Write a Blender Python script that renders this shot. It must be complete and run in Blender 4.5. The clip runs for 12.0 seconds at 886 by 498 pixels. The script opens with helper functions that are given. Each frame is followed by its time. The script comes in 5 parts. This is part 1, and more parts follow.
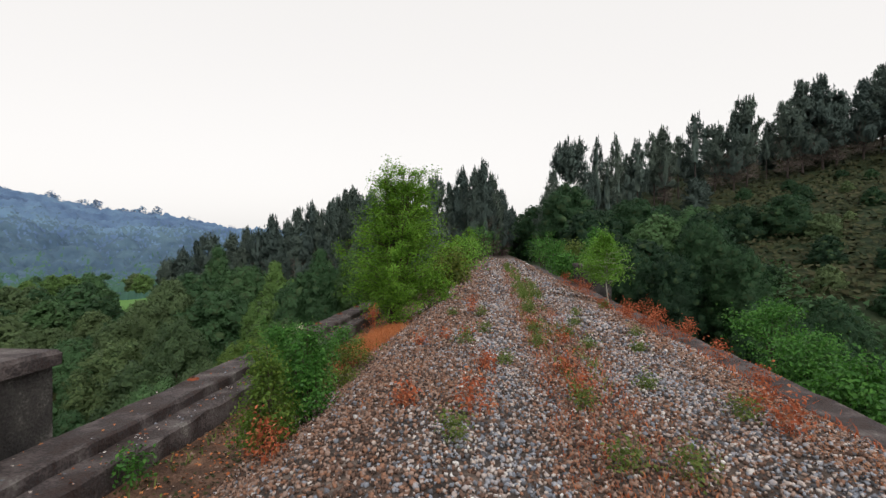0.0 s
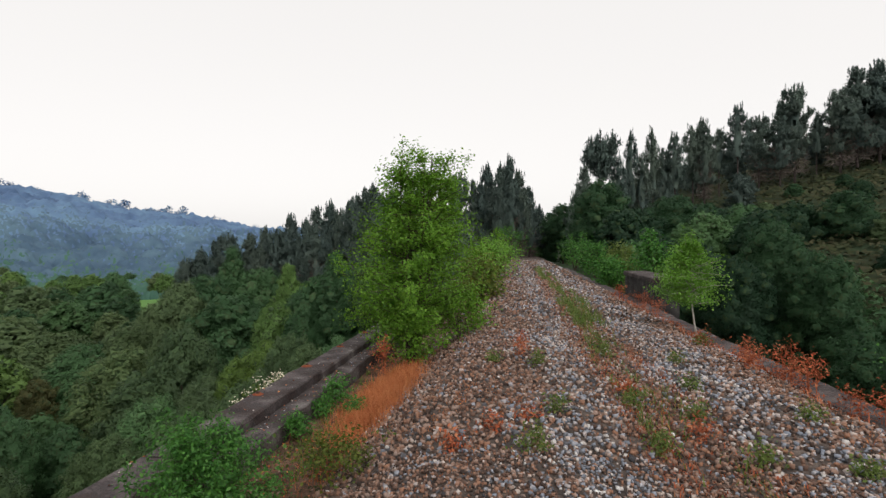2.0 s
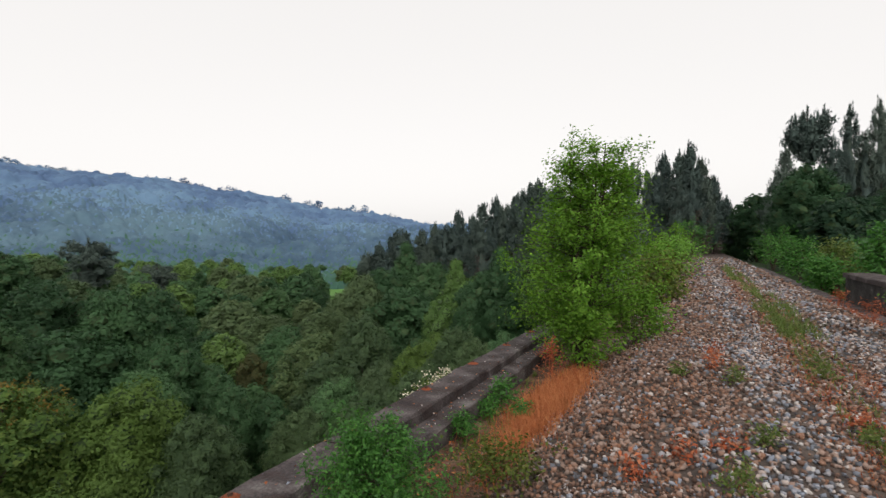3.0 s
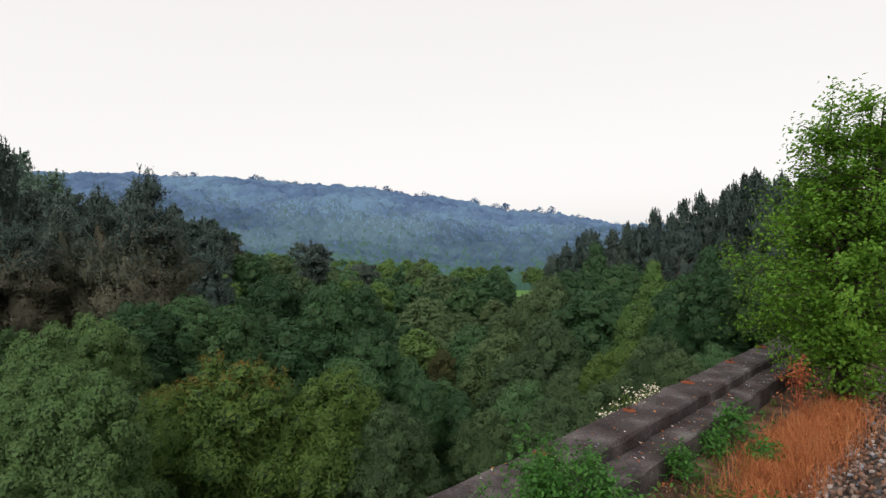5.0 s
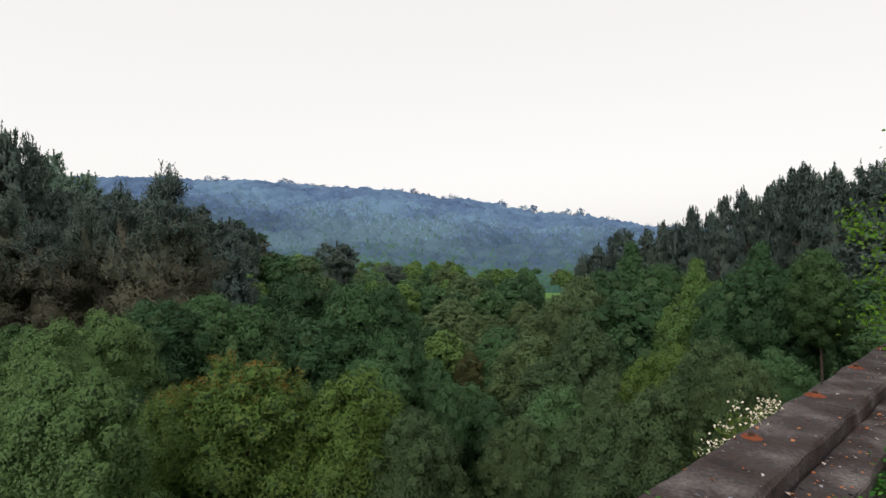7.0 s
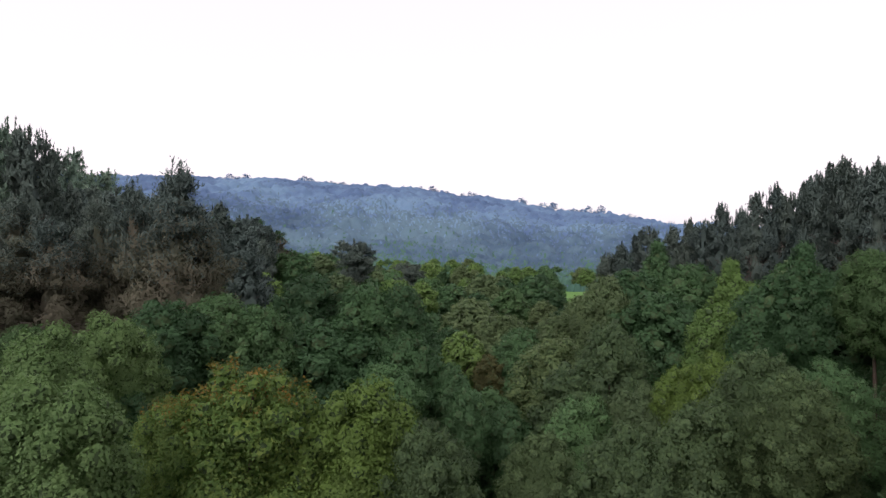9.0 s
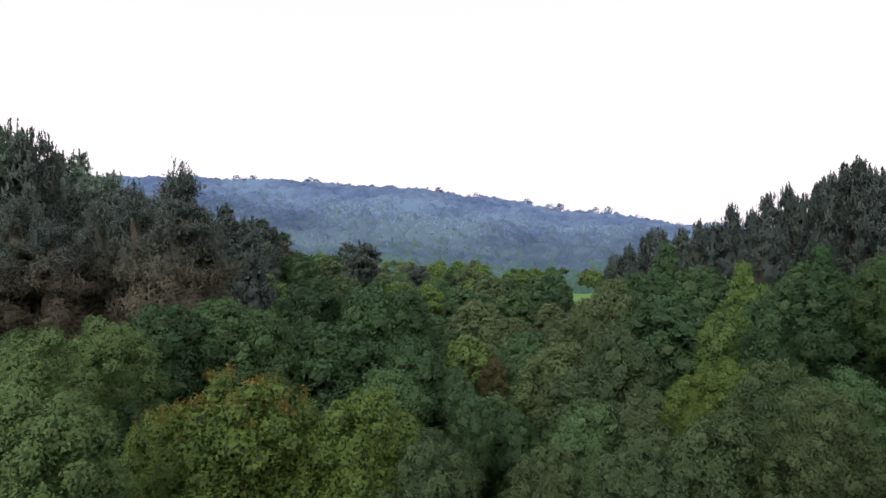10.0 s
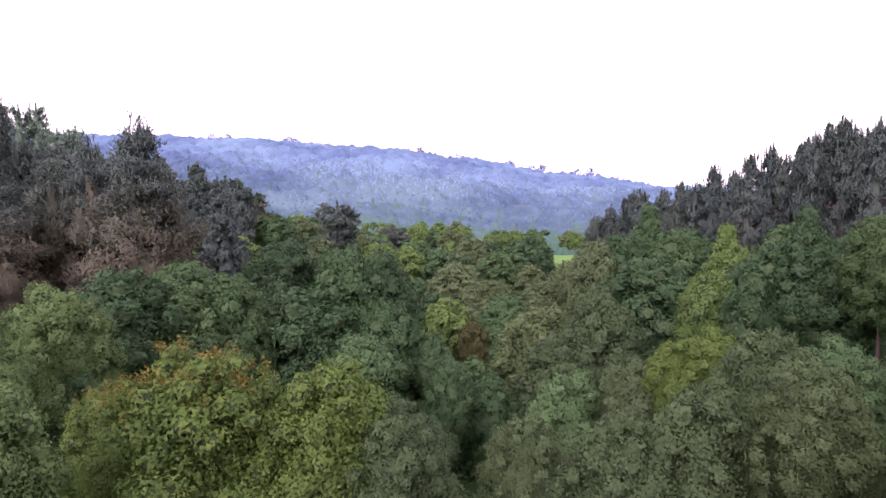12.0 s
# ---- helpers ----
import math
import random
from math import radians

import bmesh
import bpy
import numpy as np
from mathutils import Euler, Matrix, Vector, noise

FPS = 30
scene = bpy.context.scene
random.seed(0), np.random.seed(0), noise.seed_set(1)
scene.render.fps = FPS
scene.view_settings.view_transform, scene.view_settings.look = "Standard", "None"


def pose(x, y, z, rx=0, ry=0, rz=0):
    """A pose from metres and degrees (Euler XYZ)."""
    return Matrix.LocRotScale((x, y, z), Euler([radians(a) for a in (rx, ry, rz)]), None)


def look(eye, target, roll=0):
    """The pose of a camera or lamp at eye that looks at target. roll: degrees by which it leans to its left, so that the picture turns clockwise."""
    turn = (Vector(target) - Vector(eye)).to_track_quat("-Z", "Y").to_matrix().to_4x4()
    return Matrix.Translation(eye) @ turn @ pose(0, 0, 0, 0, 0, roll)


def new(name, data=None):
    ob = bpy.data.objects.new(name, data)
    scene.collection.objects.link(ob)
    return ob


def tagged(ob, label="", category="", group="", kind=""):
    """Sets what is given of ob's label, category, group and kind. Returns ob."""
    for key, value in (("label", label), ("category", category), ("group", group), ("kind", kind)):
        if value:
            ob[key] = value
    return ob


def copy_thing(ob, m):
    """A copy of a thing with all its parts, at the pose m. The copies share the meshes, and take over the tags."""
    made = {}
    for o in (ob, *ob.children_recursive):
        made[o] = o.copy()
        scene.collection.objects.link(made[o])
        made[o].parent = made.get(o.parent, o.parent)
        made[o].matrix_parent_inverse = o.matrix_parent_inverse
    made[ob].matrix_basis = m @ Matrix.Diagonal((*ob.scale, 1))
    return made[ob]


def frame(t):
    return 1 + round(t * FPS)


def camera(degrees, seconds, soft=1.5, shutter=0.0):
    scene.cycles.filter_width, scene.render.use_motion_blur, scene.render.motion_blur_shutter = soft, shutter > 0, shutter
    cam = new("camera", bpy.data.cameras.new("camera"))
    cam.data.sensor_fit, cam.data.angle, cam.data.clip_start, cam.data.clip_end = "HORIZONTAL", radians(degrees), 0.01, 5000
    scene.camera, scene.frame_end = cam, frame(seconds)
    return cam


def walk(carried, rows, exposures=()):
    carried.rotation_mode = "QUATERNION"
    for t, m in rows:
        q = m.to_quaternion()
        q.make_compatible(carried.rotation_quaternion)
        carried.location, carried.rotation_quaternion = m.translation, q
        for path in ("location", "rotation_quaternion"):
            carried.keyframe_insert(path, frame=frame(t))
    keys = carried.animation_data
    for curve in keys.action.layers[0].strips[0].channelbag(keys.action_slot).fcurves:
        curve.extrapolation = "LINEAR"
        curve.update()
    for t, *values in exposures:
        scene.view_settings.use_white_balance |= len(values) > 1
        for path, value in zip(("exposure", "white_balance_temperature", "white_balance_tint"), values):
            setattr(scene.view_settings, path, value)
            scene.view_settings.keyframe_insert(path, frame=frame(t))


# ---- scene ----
cam = camera(80.4, 12.0, soft=1.4, shutter=0.12)
PATH = [
    (0, (-0.836, 5.627, 1.284), (-1.026, 7.618, 1.274), -0.5),
    (0.5, (-0.958, 6.513, 1.302), (-1.15, 8.504, 1.294), -0.5),
    (1, (-1.088, 7.386, 1.373), (-1.28, 9.377, 1.362), -0.5),
    (1.5, (-1.2, 8.146, 1.447), (-1.392, 10.137, 1.439), -0.4),
    (2, (-1.304, 8.522, 1.495), (-1.578, 10.503, 1.481), -0.5),
    (2.5, (-1.38, 8.682, 1.513), (-1.869, 10.621, 1.493), -0.5),
    (3, (-1.415, 8.779, 1.515), (-2.284, 10.581, 1.489), -0.4),
    (3.5, (-1.468, 9.062, 1.425), (-2.62, 10.697, 1.404), -0.5),
    (5.5, (-2.121, 9.602, 1.364), (-3.577, 10.973, 1.352), -0.5),
    (6, (-2.398, 9.876, 1.272), (-3.873, 11.228, 1.264), -0.5),
    (6.5, (-2.725, 10.185, 1.151), (-4.217, 11.517, 1.148), -0.4),
    (7, (-3.032, 10.511, 1.023), (-4.538, 11.827, 1.022), -0.5),
    (9, (-4.01, 11.447, 1.115), (-5.563, 12.708, 1.105), -0.4),
    (9.5, (-4.237, 11.678, 1.165), (-5.797, 12.929, 1.166), -0.4),
    (10, (-4.419, 11.881, 1.199), (-5.986, 13.123, 1.193), -0.4),
    (10.5, (-4.607, 12.126, 1.226), (-6.181, 13.36, 1.215), -0.5),
    (11, (-4.876, 12.401, 1.232), (-6.412, 13.679, 1.151), -0.4),
    (11.5, (-5.015, 12.654, 1.22), (-6.531, 13.949, 1.067), -0.3),
    (12, (-5.18, 12.871, 1.197), (-6.7, 14.161, 1.044), -0.3),
]
walk(cam, [(t, look(eye, target, roll)) for t, eye, target, roll in PATH], [(0, 1.05, 6400, 10), (7.2, 1.05, 6400, 10), (8.8, 1.2, 6350, 22), (10.4, 1.26, 6350, 24), (11.2, 1.72, 6350, 36), (12, 2.12, 6350, 50)])

# ---- world, sun ----
world = bpy.data.worlds.new("sky")
scene.world = world
world.use_nodes = True
wn, wl = world.node_tree.nodes, world.node_tree.links
wn.clear()
sky = wn.new("ShaderNodeTexSky")
sky.sky_type, sky.sun_disc = "NISHITA", False
sky.sun_elevation, sky.sun_rotation = radians(50), radians(150)
sky.air_density, sky.dust_density, sky.ozone_density = 1.0, 4.0, 1.0
bw = wn.new("ShaderNodeRGBToBW")
mix = wn.new("ShaderNodeMix")
mix.data_type = "RGBA"
mix.inputs[0].default_value = 0.9
cloud = wn.new("ShaderNodeMix")
cloud.data_type, cloud.blend_type = "RGBA", "MULTIPLY"
cloud.inputs[0].default_value = 1.0
cloud.inputs[7].default_value = (1.0, 0.965, 0.93, 1)
bg = wn.new("ShaderNodeBackground")
bg.inputs[1].default_value = 0.15
out = wn.new("ShaderNodeOutputWorld")
wl.new(sky.outputs[0], bw.inputs[0])
wl.new(sky.outputs[0], mix.inputs[6])
wl.new(bw.outputs[0], mix.inputs[7])
veil = wn.new("ShaderNodeMix")
veil.data_type = "RGBA"
veil.inputs[0].default_value = 0.8
veil.inputs[7].default_value = (3.25, 3.25, 3.25, 1)
wl.new(mix.outputs[2], veil.inputs[6])
wl.new(veil.outputs[2], cloud.inputs[6])
wl.new(cloud.outputs[2], bg.inputs[0])
wl.new(bg.outputs[0], out.inputs[0])

sun = new("sun", bpy.data.lights.new("sun", "SUN"))
sun.data.energy, sun.data.angle, sun.data.color = 0.5, radians(30), (1.0, 0.95, 0.88)
sun.matrix_world = look((20, -40, 40), (0, 10, 0))


# ---- materials ----
def material(name, stops, scale=3.0, rough=0.85, island=0.5, obj=0.0, fine=40.0, bump=0.3, detail=6.0, translucent=0.0, dist=0.02):
    """A material whose colour runs through the stops (place, r, g, b), moved by noise at two scales and by island or object."""
    m = bpy.data.materials.new(name)
    m.use_nodes = True
    n, l = m.node_tree.nodes, m.node_tree.links
    n.clear()
    co = n.new("ShaderNodeTexCoord")
    big = n.new("ShaderNodeTexNoise")
    big.inputs["Scale"].default_value, big.inputs["Detail"].default_value = scale, detail
    small = n.new("ShaderNodeTexNoise")
    small.inputs["Scale"].default_value, small.inputs["Detail"].default_value = fine, 4.0
    l.new(co.outputs["Object"], big.inputs["Vector"])
    l.new(co.outputs["Object"], small.inputs["Vector"])
    geo, info = n.new("ShaderNodeNewGeometry"), n.new("ShaderNodeObjectInfo")

    def math_node(op, a, b):
        k = n.new("ShaderNodeMath")
        k.operation = op
        for i, v in enumerate((a, b)):
            if isinstance(v, float):
                k.inputs[i].default_value = v
            else:
                l.new(v, k.inputs[i])
        return k.outputs[0]
    rest = 1.0 - island - obj
    v = math_node("MULTIPLY", math_node("ADD", math_node("MULTIPLY", big.outputs[0], 0.7), math_node("MULTIPLY", small.outputs[0], 0.3)), rest)
    v = math_node("ADD", v, math_node("MULTIPLY", geo.outputs["Random Per Island"], island))
    v = math_node("ADD", v, math_node("MULTIPLY", info.outputs["Random"], obj))
    ramp = n.new("ShaderNodeValToRGB")
    e = ramp.color_ramp.elements
    while len(e) < len(stops):
        e.new(0.5)
    for k, (p, r, g, b) in zip(e, sorted(stops)):
        k.position, k.color = p, (r, g, b, 1)
    l.new(v, ramp.inputs[0])
    bs = n.new("ShaderNodeBsdfPrincipled")
    bs.inputs["Roughness"].default_value = rough
    bs.inputs["Specular IOR Level"].default_value = 0.25
    l.new(ramp.outputs[0], bs.inputs["Base Color"])
    if bump:
        bp = n.new("ShaderNodeBump")
        bp.inputs["Strength"].default_value, bp.inputs["Distance"].default_value = bump, dist
        l.new(small.outputs[0], bp.inputs["Height"])
        l.new(bp.outputs[0], bs.inputs["Normal"])
    o = n.new("ShaderNodeOutputMaterial")
    if translucent:
        tr, mx = n.new("ShaderNodeBsdfTranslucent"), n.new("ShaderNodeMixShader")
        mx.inputs[0].default_value = translucent
        l.new(ramp.outputs[0], tr.inputs[0])
        l.new(bs.outputs[0], mx.inputs[1])
        l.new(tr.outputs[0], mx.inputs[2])
        l.new(mx.outputs[0], o.inputs[0])
    else:
        l.new(bs.outputs[0], o.inputs[0])
    return m


M_GROUND = material("forest_floor", [(0.25, 0.012, 0.026, 0.008), (0.50, 0.021, 0.046, 0.012), (0.75, 0.035, 0.048, 0.015)], 0.15, island=0.0, fine=3.0, bump=0.6, dist=0.1)
M_FIELD = material("meadow_grass", [(0.3, 0.077, 0.180, 0.034), (0.7, 0.106, 0.228, 0.050)], 0.2, island=0.0, fine=4.0)
M_OAK = material("oak_leaves", [(0.15, 0.030, 0.069, 0.032), (0.50, 0.055, 0.126, 0.051), (0.85, 0.103, 0.194, 0.070)], 0.5, island=0.14, obj=0.38, bump=0, translucent=0.42, rough=0.6)
# Oak leaf green at a darker tone: the hillside's shade is in the colour.
M_SHADEOAK = material("shade_darkened_oak_leaves", [(0.15, 0.016, 0.042, 0.023), (0.50, 0.029, 0.074, 0.034), (0.85, 0.051, 0.119, 0.047)], 0.5, island=0.14, obj=0.38, bump=0, translucent=0.42, rough=0.6)
M_WILLOW = material("willow_leaves", [(0.15, 0.051, 0.108, 0.043), (0.50, 0.094, 0.177, 0.061), (0.85, 0.163, 0.260, 0.086)], 0.5, island=0.14, obj=0.42, bump=0, translucent=0.42, rough=0.6)
M_SALLOW = material("sallow_leaves", [(0.15, 0.053, 0.098, 0.048), (0.50, 0.096, 0.156, 0.062), (0.85, 0.165, 0.228, 0.091)], 0.5, island=0.30, obj=0.40, bump=0, translucent=0.42, rough=0.6)
M_AUTUMN = material("yellowing_leaves", [(0.12, 0.052, 0.113, 0.026), (0.50, 0.106, 0.187, 0.041), (0.78, 0.175, 0.237, 0.049), (0.92, 0.293, 0.182, 0.049)], 0.6, island=0.38, obj=0.05, bump=0, translucent=0.42, rough=0.6)
M_PINE = material("pine_needles", [(0.20, 0.070, 0.105, 0.099), (0.50, 0.099, 0.140, 0.122), (0.80, 0.136, 0.175, 0.135)], 0.5, island=0.10, obj=0.35, bump=0, translucent=0.36, rough=0.8)
M_BROWNPINE = material("browning_pine_needles", [(0.20, 0.097, 0.118, 0.077), (0.45, 0.123, 0.130, 0.086), (0.60, 0.149, 0.138, 0.097), (0.85, 0.181, 0.155, 0.112)], 0.25, island=0.06, obj=0.20, bump=0, translucent=0.36, rough=0.8)
# Blue haze is mixed into these far leaf and ground colours, strongest on the hill.
M_FAR = material("haze_blue_far_leaves", [(0.30, 0.045, 0.083, 0.161), (0.45, 0.091, 0.152, 0.271), (0.60, 0.152, 0.253, 0.375)], 0.022, island=0.0, fine=0.13, bump=0, rough=0.95, translucent=0.15)
M_FARMID = material("haze_tinted_far_leaves", [(0.30, 0.040, 0.076, 0.118), (0.45, 0.074, 0.128, 0.190), (0.60, 0.118, 0.196, 0.250)], 0.022, island=0.0, fine=0.14, bump=0, rough=0.95, translucent=0.15)
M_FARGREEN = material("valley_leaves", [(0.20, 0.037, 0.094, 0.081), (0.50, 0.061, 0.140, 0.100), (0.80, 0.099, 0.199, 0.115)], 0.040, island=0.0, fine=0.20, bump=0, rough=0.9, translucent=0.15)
M_FARGROUND = material("haze_blue_far_slope", [(0.30, 0.060, 0.105, 0.173), (0.70, 0.095, 0.154, 0.210)], 0.02, island=0.0, fine=0.3, bump=0)
M_BARK = material("rough_bark", [(0.3, 0.036, 0.027, 0.021), (0.7, 0.096, 0.072, 0.054)], 4.0, island=0.0, fine=30, bump=0.8)
M_PINEBARK = material("purplish_pine_bark", [(0.3, 0.030, 0.024, 0.022), (0.7, 0.078, 0.060, 0.055)], 4.0, island=0.0, fine=30, bump=0.8)
# Tone of the shaded gaps in a crown, painted on solid filler lumps.
M_CROWNGAP = material("shaded_crown_filling", [(0.30, 0.034, 0.061, 0.024), (0.70, 0.056, 0.092, 0.036)], 1.5, island=0.0, fine=9, bump=0)
M_DEADTWIG = material("dead_pine_twigs", [(0.20, 0.084, 0.071, 0.067), (0.80, 0.179, 0.143, 0.122)], 1.0, island=0.5, bump=0)
M_GUM = material("gum_leaves", [(0.15, 0.111, 0.176, 0.140), (0.50, 0.169, 0.258, 0.190), (0.85, 0.243, 0.347, 0.229)], 0.6, island=0.22, obj=0.38, bump=0, translucent=0.36, rough=0.7)
M_ALDER = material("alder_leaves", [(0.15, 0.050, 0.110, 0.049), (0.50, 0.083, 0.176, 0.070), (0.85, 0.141, 0.253, 0.095)], 0.5, island=0.14, obj=0.30, bump=0, translucent=0.42, rough=0.6)
M_OLIVE = material("olive_green_leaves", [(0.15, 0.066, 0.113, 0.055), (0.50, 0.116, 0.173, 0.073), (0.85, 0.183, 0.237, 0.097)], 0.5, island=0.14, obj=0.30, bump=0, translucent=0.42, rough=0.6)
M_LIMETREE = material("light_birch_leaves", [(0.15, 0.084, 0.164, 0.047), (0.50, 0.138, 0.242, 0.065), (0.85, 0.219, 0.332, 0.093)], 0.5, island=0.14, obj=0.25, bump=0, translucent=0.42, rough=0.6)
M_YELLOWTREE = material("yellow_green_tree_leaves", [(0.15, 0.071, 0.134, 0.032), (0.50, 0.125, 0.206, 0.043), (0.85, 0.204, 0.265, 0.062)], 0.5, island=0.15, obj=0.25, bump=0, translucent=0.42, rough=0.6)
M_RUSSET = material("russet_leaves", [(0.15, 0.052, 0.065, 0.026), (0.50, 0.104, 0.107, 0.041), (0.85, 0.164, 0.164, 0.056)], 0.5, island=0.3, bump=0, translucent=0.42, rough=0.7)
M_RUSTLEAF = material("rusty_leaf_tips", [(0.15, 0.093, 0.116, 0.023), (0.50, 0.178, 0.150, 0.033), (0.85, 0.255, 0.139, 0.035)], 1.0, island=0.6, bump=0, translucent=0.42, rough=0.7)
M_PALEBARK = material("pale_sapling_bark", [(0.3, 0.22, 0.20, 0.17), (0.7, 0.42, 0.40, 0.36)], 6.0, island=0.0, fine=40, bump=0.5)
M_BIRCH = material("fresh_birch_leaves", [(0.12, 0.063, 0.151, 0.017), (0.50, 0.130, 0.282, 0.026), (0.85, 0.229, 0.404, 0.046), (0.97, 0.418, 0.378, 0.039)], 1.0, island=0.40, bump=0, translucent=0.42, rough=0.55)
M_LIME = material("lime_green_leaves", [(0.12, 0.088, 0.205, 0.026), (0.50, 0.156, 0.325, 0.044), (0.85, 0.242, 0.428, 0.079)], 1.0, island=0.35, bump=0, translucent=0.42, rough=0.55)
M_BUSH = material("lush_bush_leaves", [(0.12, 0.029, 0.098, 0.019), (0.50, 0.059, 0.185, 0.030), (0.85, 0.117, 0.283, 0.052)], 2.0, island=0.6, bump=0, translucent=0.40, rough=0.5)
M_YOUNG = material("young_yellow_green_leaves", [(0.12, 0.052, 0.105, 0.018), (0.50, 0.105, 0.190, 0.028), (0.82, 0.170, 0.235, 0.036), (0.95, 0.290, 0.240, 0.036)], 2.0, island=0.5, bump=0, translucent=0.40, rough=0.6)
M_YELLOWBUSH = material("yellow_green_leaves", [(0.12, 0.050, 0.083, 0.014), (0.50, 0.099, 0.138, 0.022), (0.80, 0.165, 0.182, 0.033), (0.95, 0.275, 0.154, 0.028)], 2.0, island=0.6, bump=0, translucent=0.40, rough=0.6)
M_ORANGE = material("dead_orange_leaves", [(0.10, 0.180, 0.044, 0.020), (0.50, 0.374, 0.096, 0.041), (0.90, 0.502, 0.207, 0.101)], 3.0, island=0.65, bump=0, translucent=0.2, rough=0.8)
M_STRAW = material("dry_orange_grass", [(0.10, 0.238, 0.069, 0.024), (0.50, 0.438, 0.140, 0.049), (0.90, 0.557, 0.265, 0.109)], 2.0, island=0.65, bump=0, translucent=0.15, rough=0.8)
M_TUFT = material("green_weed_leaves", [(0.10, 0.060, 0.102, 0.018), (0.50, 0.120, 0.180, 0.036), (0.90, 0.198, 0.228, 0.072)], 3.0, island=0.6, bump=0, translucent=0.40, rough=0.6)
M_FLOWER = material("cream_seed_heads", [(0.1, 0.45, 0.40, 0.28), (0.9, 0.80, 0.75, 0.60)], 3.0, island=0.7, bump=0, rough=0.8)
M_BRACKEN = material("brown_bracken", [(0.20, 0.019, 0.029, 0.012), (0.45, 0.031, 0.039, 0.013), (0.62, 0.045, 0.045, 0.020), (0.85, 0.070, 0.056, 0.028)], 0.12, island=0.3, bump=0, rough=0.9)
M_SLOPE = material("bracken_slope", [(0.32, 0.010, 0.023, 0.008), (0.50, 0.019, 0.035, 0.013), (0.66, 0.039, 0.046, 0.021)], 0.12, island=0.0, fine=2.5, bump=0.2, dist=0.1)
M_CONCRETE = material("weathered_dark_concrete", [(0.34, 0.022, 0.017, 0.017), (0.43, 0.052, 0.036, 0.033), (0.49, 0.044, 0.038, 0.040), (0.54, 0.085, 0.068, 0.066), (0.60, 0.105, 0.092, 0.090), (0.66, 0.165, 0.150, 0.142), (0.72, 0.30, 0.28, 0.26)], 3.4, island=0.0, fine=42, bump=1.0, detail=12.0)
M_PIER = material("mossy_parapet_stone", [(0.36, 0.014, 0.013, 0.013), (0.5, 0.030, 0.028, 0.027), (0.60, 0.055, 0.052, 0.048), (0.68, 0.16, 0.15, 0.14)], 3.5, island=0.0, fine=50, bump=0.9, detail=10.0)
M_RUST = material("rusty_iron", [(0.3, 0.134, 0.032, 0.014), (0.7, 0.264, 0.076, 0.032)], 20.0, island=0.0, fine=120, bump=0.6)
M_BOLT = material("dark_iron", [(0.3, 0.04, 0.025, 0.02), (0.7, 0.10, 0.05, 0.03)], 20.0, island=0.0, fine=120, bump=0.4)
M_DIRT = material("reddish_dirt", [(0.34, 0.045, 0.026, 0.018), (0.48, 0.10, 0.055, 0.036), (0.58, 0.17, 0.095, 0.06), (0.68, 0.25, 0.17, 0.12)], 3.5, island=0.0, fine=55, bump=1.0, dist=0.03)
M_BED = material("ballast_fines", [(0.34, 0.022, 0.019, 0.018), (0.46, 0.055, 0.043, 0.037), (0.56, 0.10, 0.075, 0.062), (0.68, 0.20, 0.165, 0.145)], 5.0, island=0.0, fine=26, bump=1.0, dist=0.04)
GREYS = [(0.16, 0.045, 0.043, 0.046), (0.30, 0.116, 0.118, 0.131), (0.44, 0.200, 0.223, 0.267), (0.58, 0.305, 0.309, 0.339), (0.70, 0.431, 0.349, 0.305), (0.82, 0.491, 0.468, 0.453), (0.90, 0.880, 0.880, 0.880)]
RUSTS = [(0.16, 0.036, 0.025, 0.020), (0.32, 0.096, 0.058, 0.044), (0.46, 0.166, 0.100, 0.074), (0.60, 0.270, 0.138, 0.086), (0.72, 0.258, 0.192, 0.162), (0.84, 0.318, 0.216, 0.168), (0.92, 0.456, 0.384, 0.336)]
M_STONE = material("grey_ballast_stone", GREYS, 1.6, island=0.66, fine=60, bump=0.4, dist=0.006)
M_STONERUST = material("rust_stained_ballast_stone", RUSTS, 1.6, island=0.66, fine=60, bump=0.4, dist=0.006)
M_LOOSE = material("loose_ballast_stone", GREYS, 1.6, island=0.0, obj=0.5, fine=60, bump=0.4, dist=0.006)


# ---- mesh helpers ----
def mesh_from(name, verts, tris=None, quads=None, mat=None, smooth=False, normals=None):
    me = bpy.data.meshes.new(name)
    verts = np.asarray(verts, dtype=np.float32).reshape(-1, 3)
    t = np.zeros((0, 3), np.int32) if tris is None else np.asarray(tris, np.int32).reshape(-1, 3)
    q = np.zeros((0, 4), np.int32) if quads is None else np.asarray(quads, np.int32).reshape(-1, 4)
    me.vertices.add(len(verts))
    me.vertices.foreach_set("co", verts.ravel())
    idx = np.concatenate([t.ravel(), q.ravel()]).astype(np.int32)
    me.loops.add(len(idx))
    me.loops.foreach_set("vertex_index", idx)
    me.polygons.add(len(t) + len(q))
    start = np.concatenate([np.arange(len(t)) * 3, len(t) * 3 + np.arange(len(q)) * 4]).astype(np.int32)
    me.polygons.foreach_set("loop_start", start)
    if smooth:
        me.polygons.foreach_set("use_smooth", np.ones(len(t) + len(q), bool))
    if mat:
        me.materials.append(mat)
    me.update(calc_edges=True)
    me.validate()
    if normals is not None:
        me.normals_split_custom_set_from_vertices(np.asarray(normals).tolist())
    return me


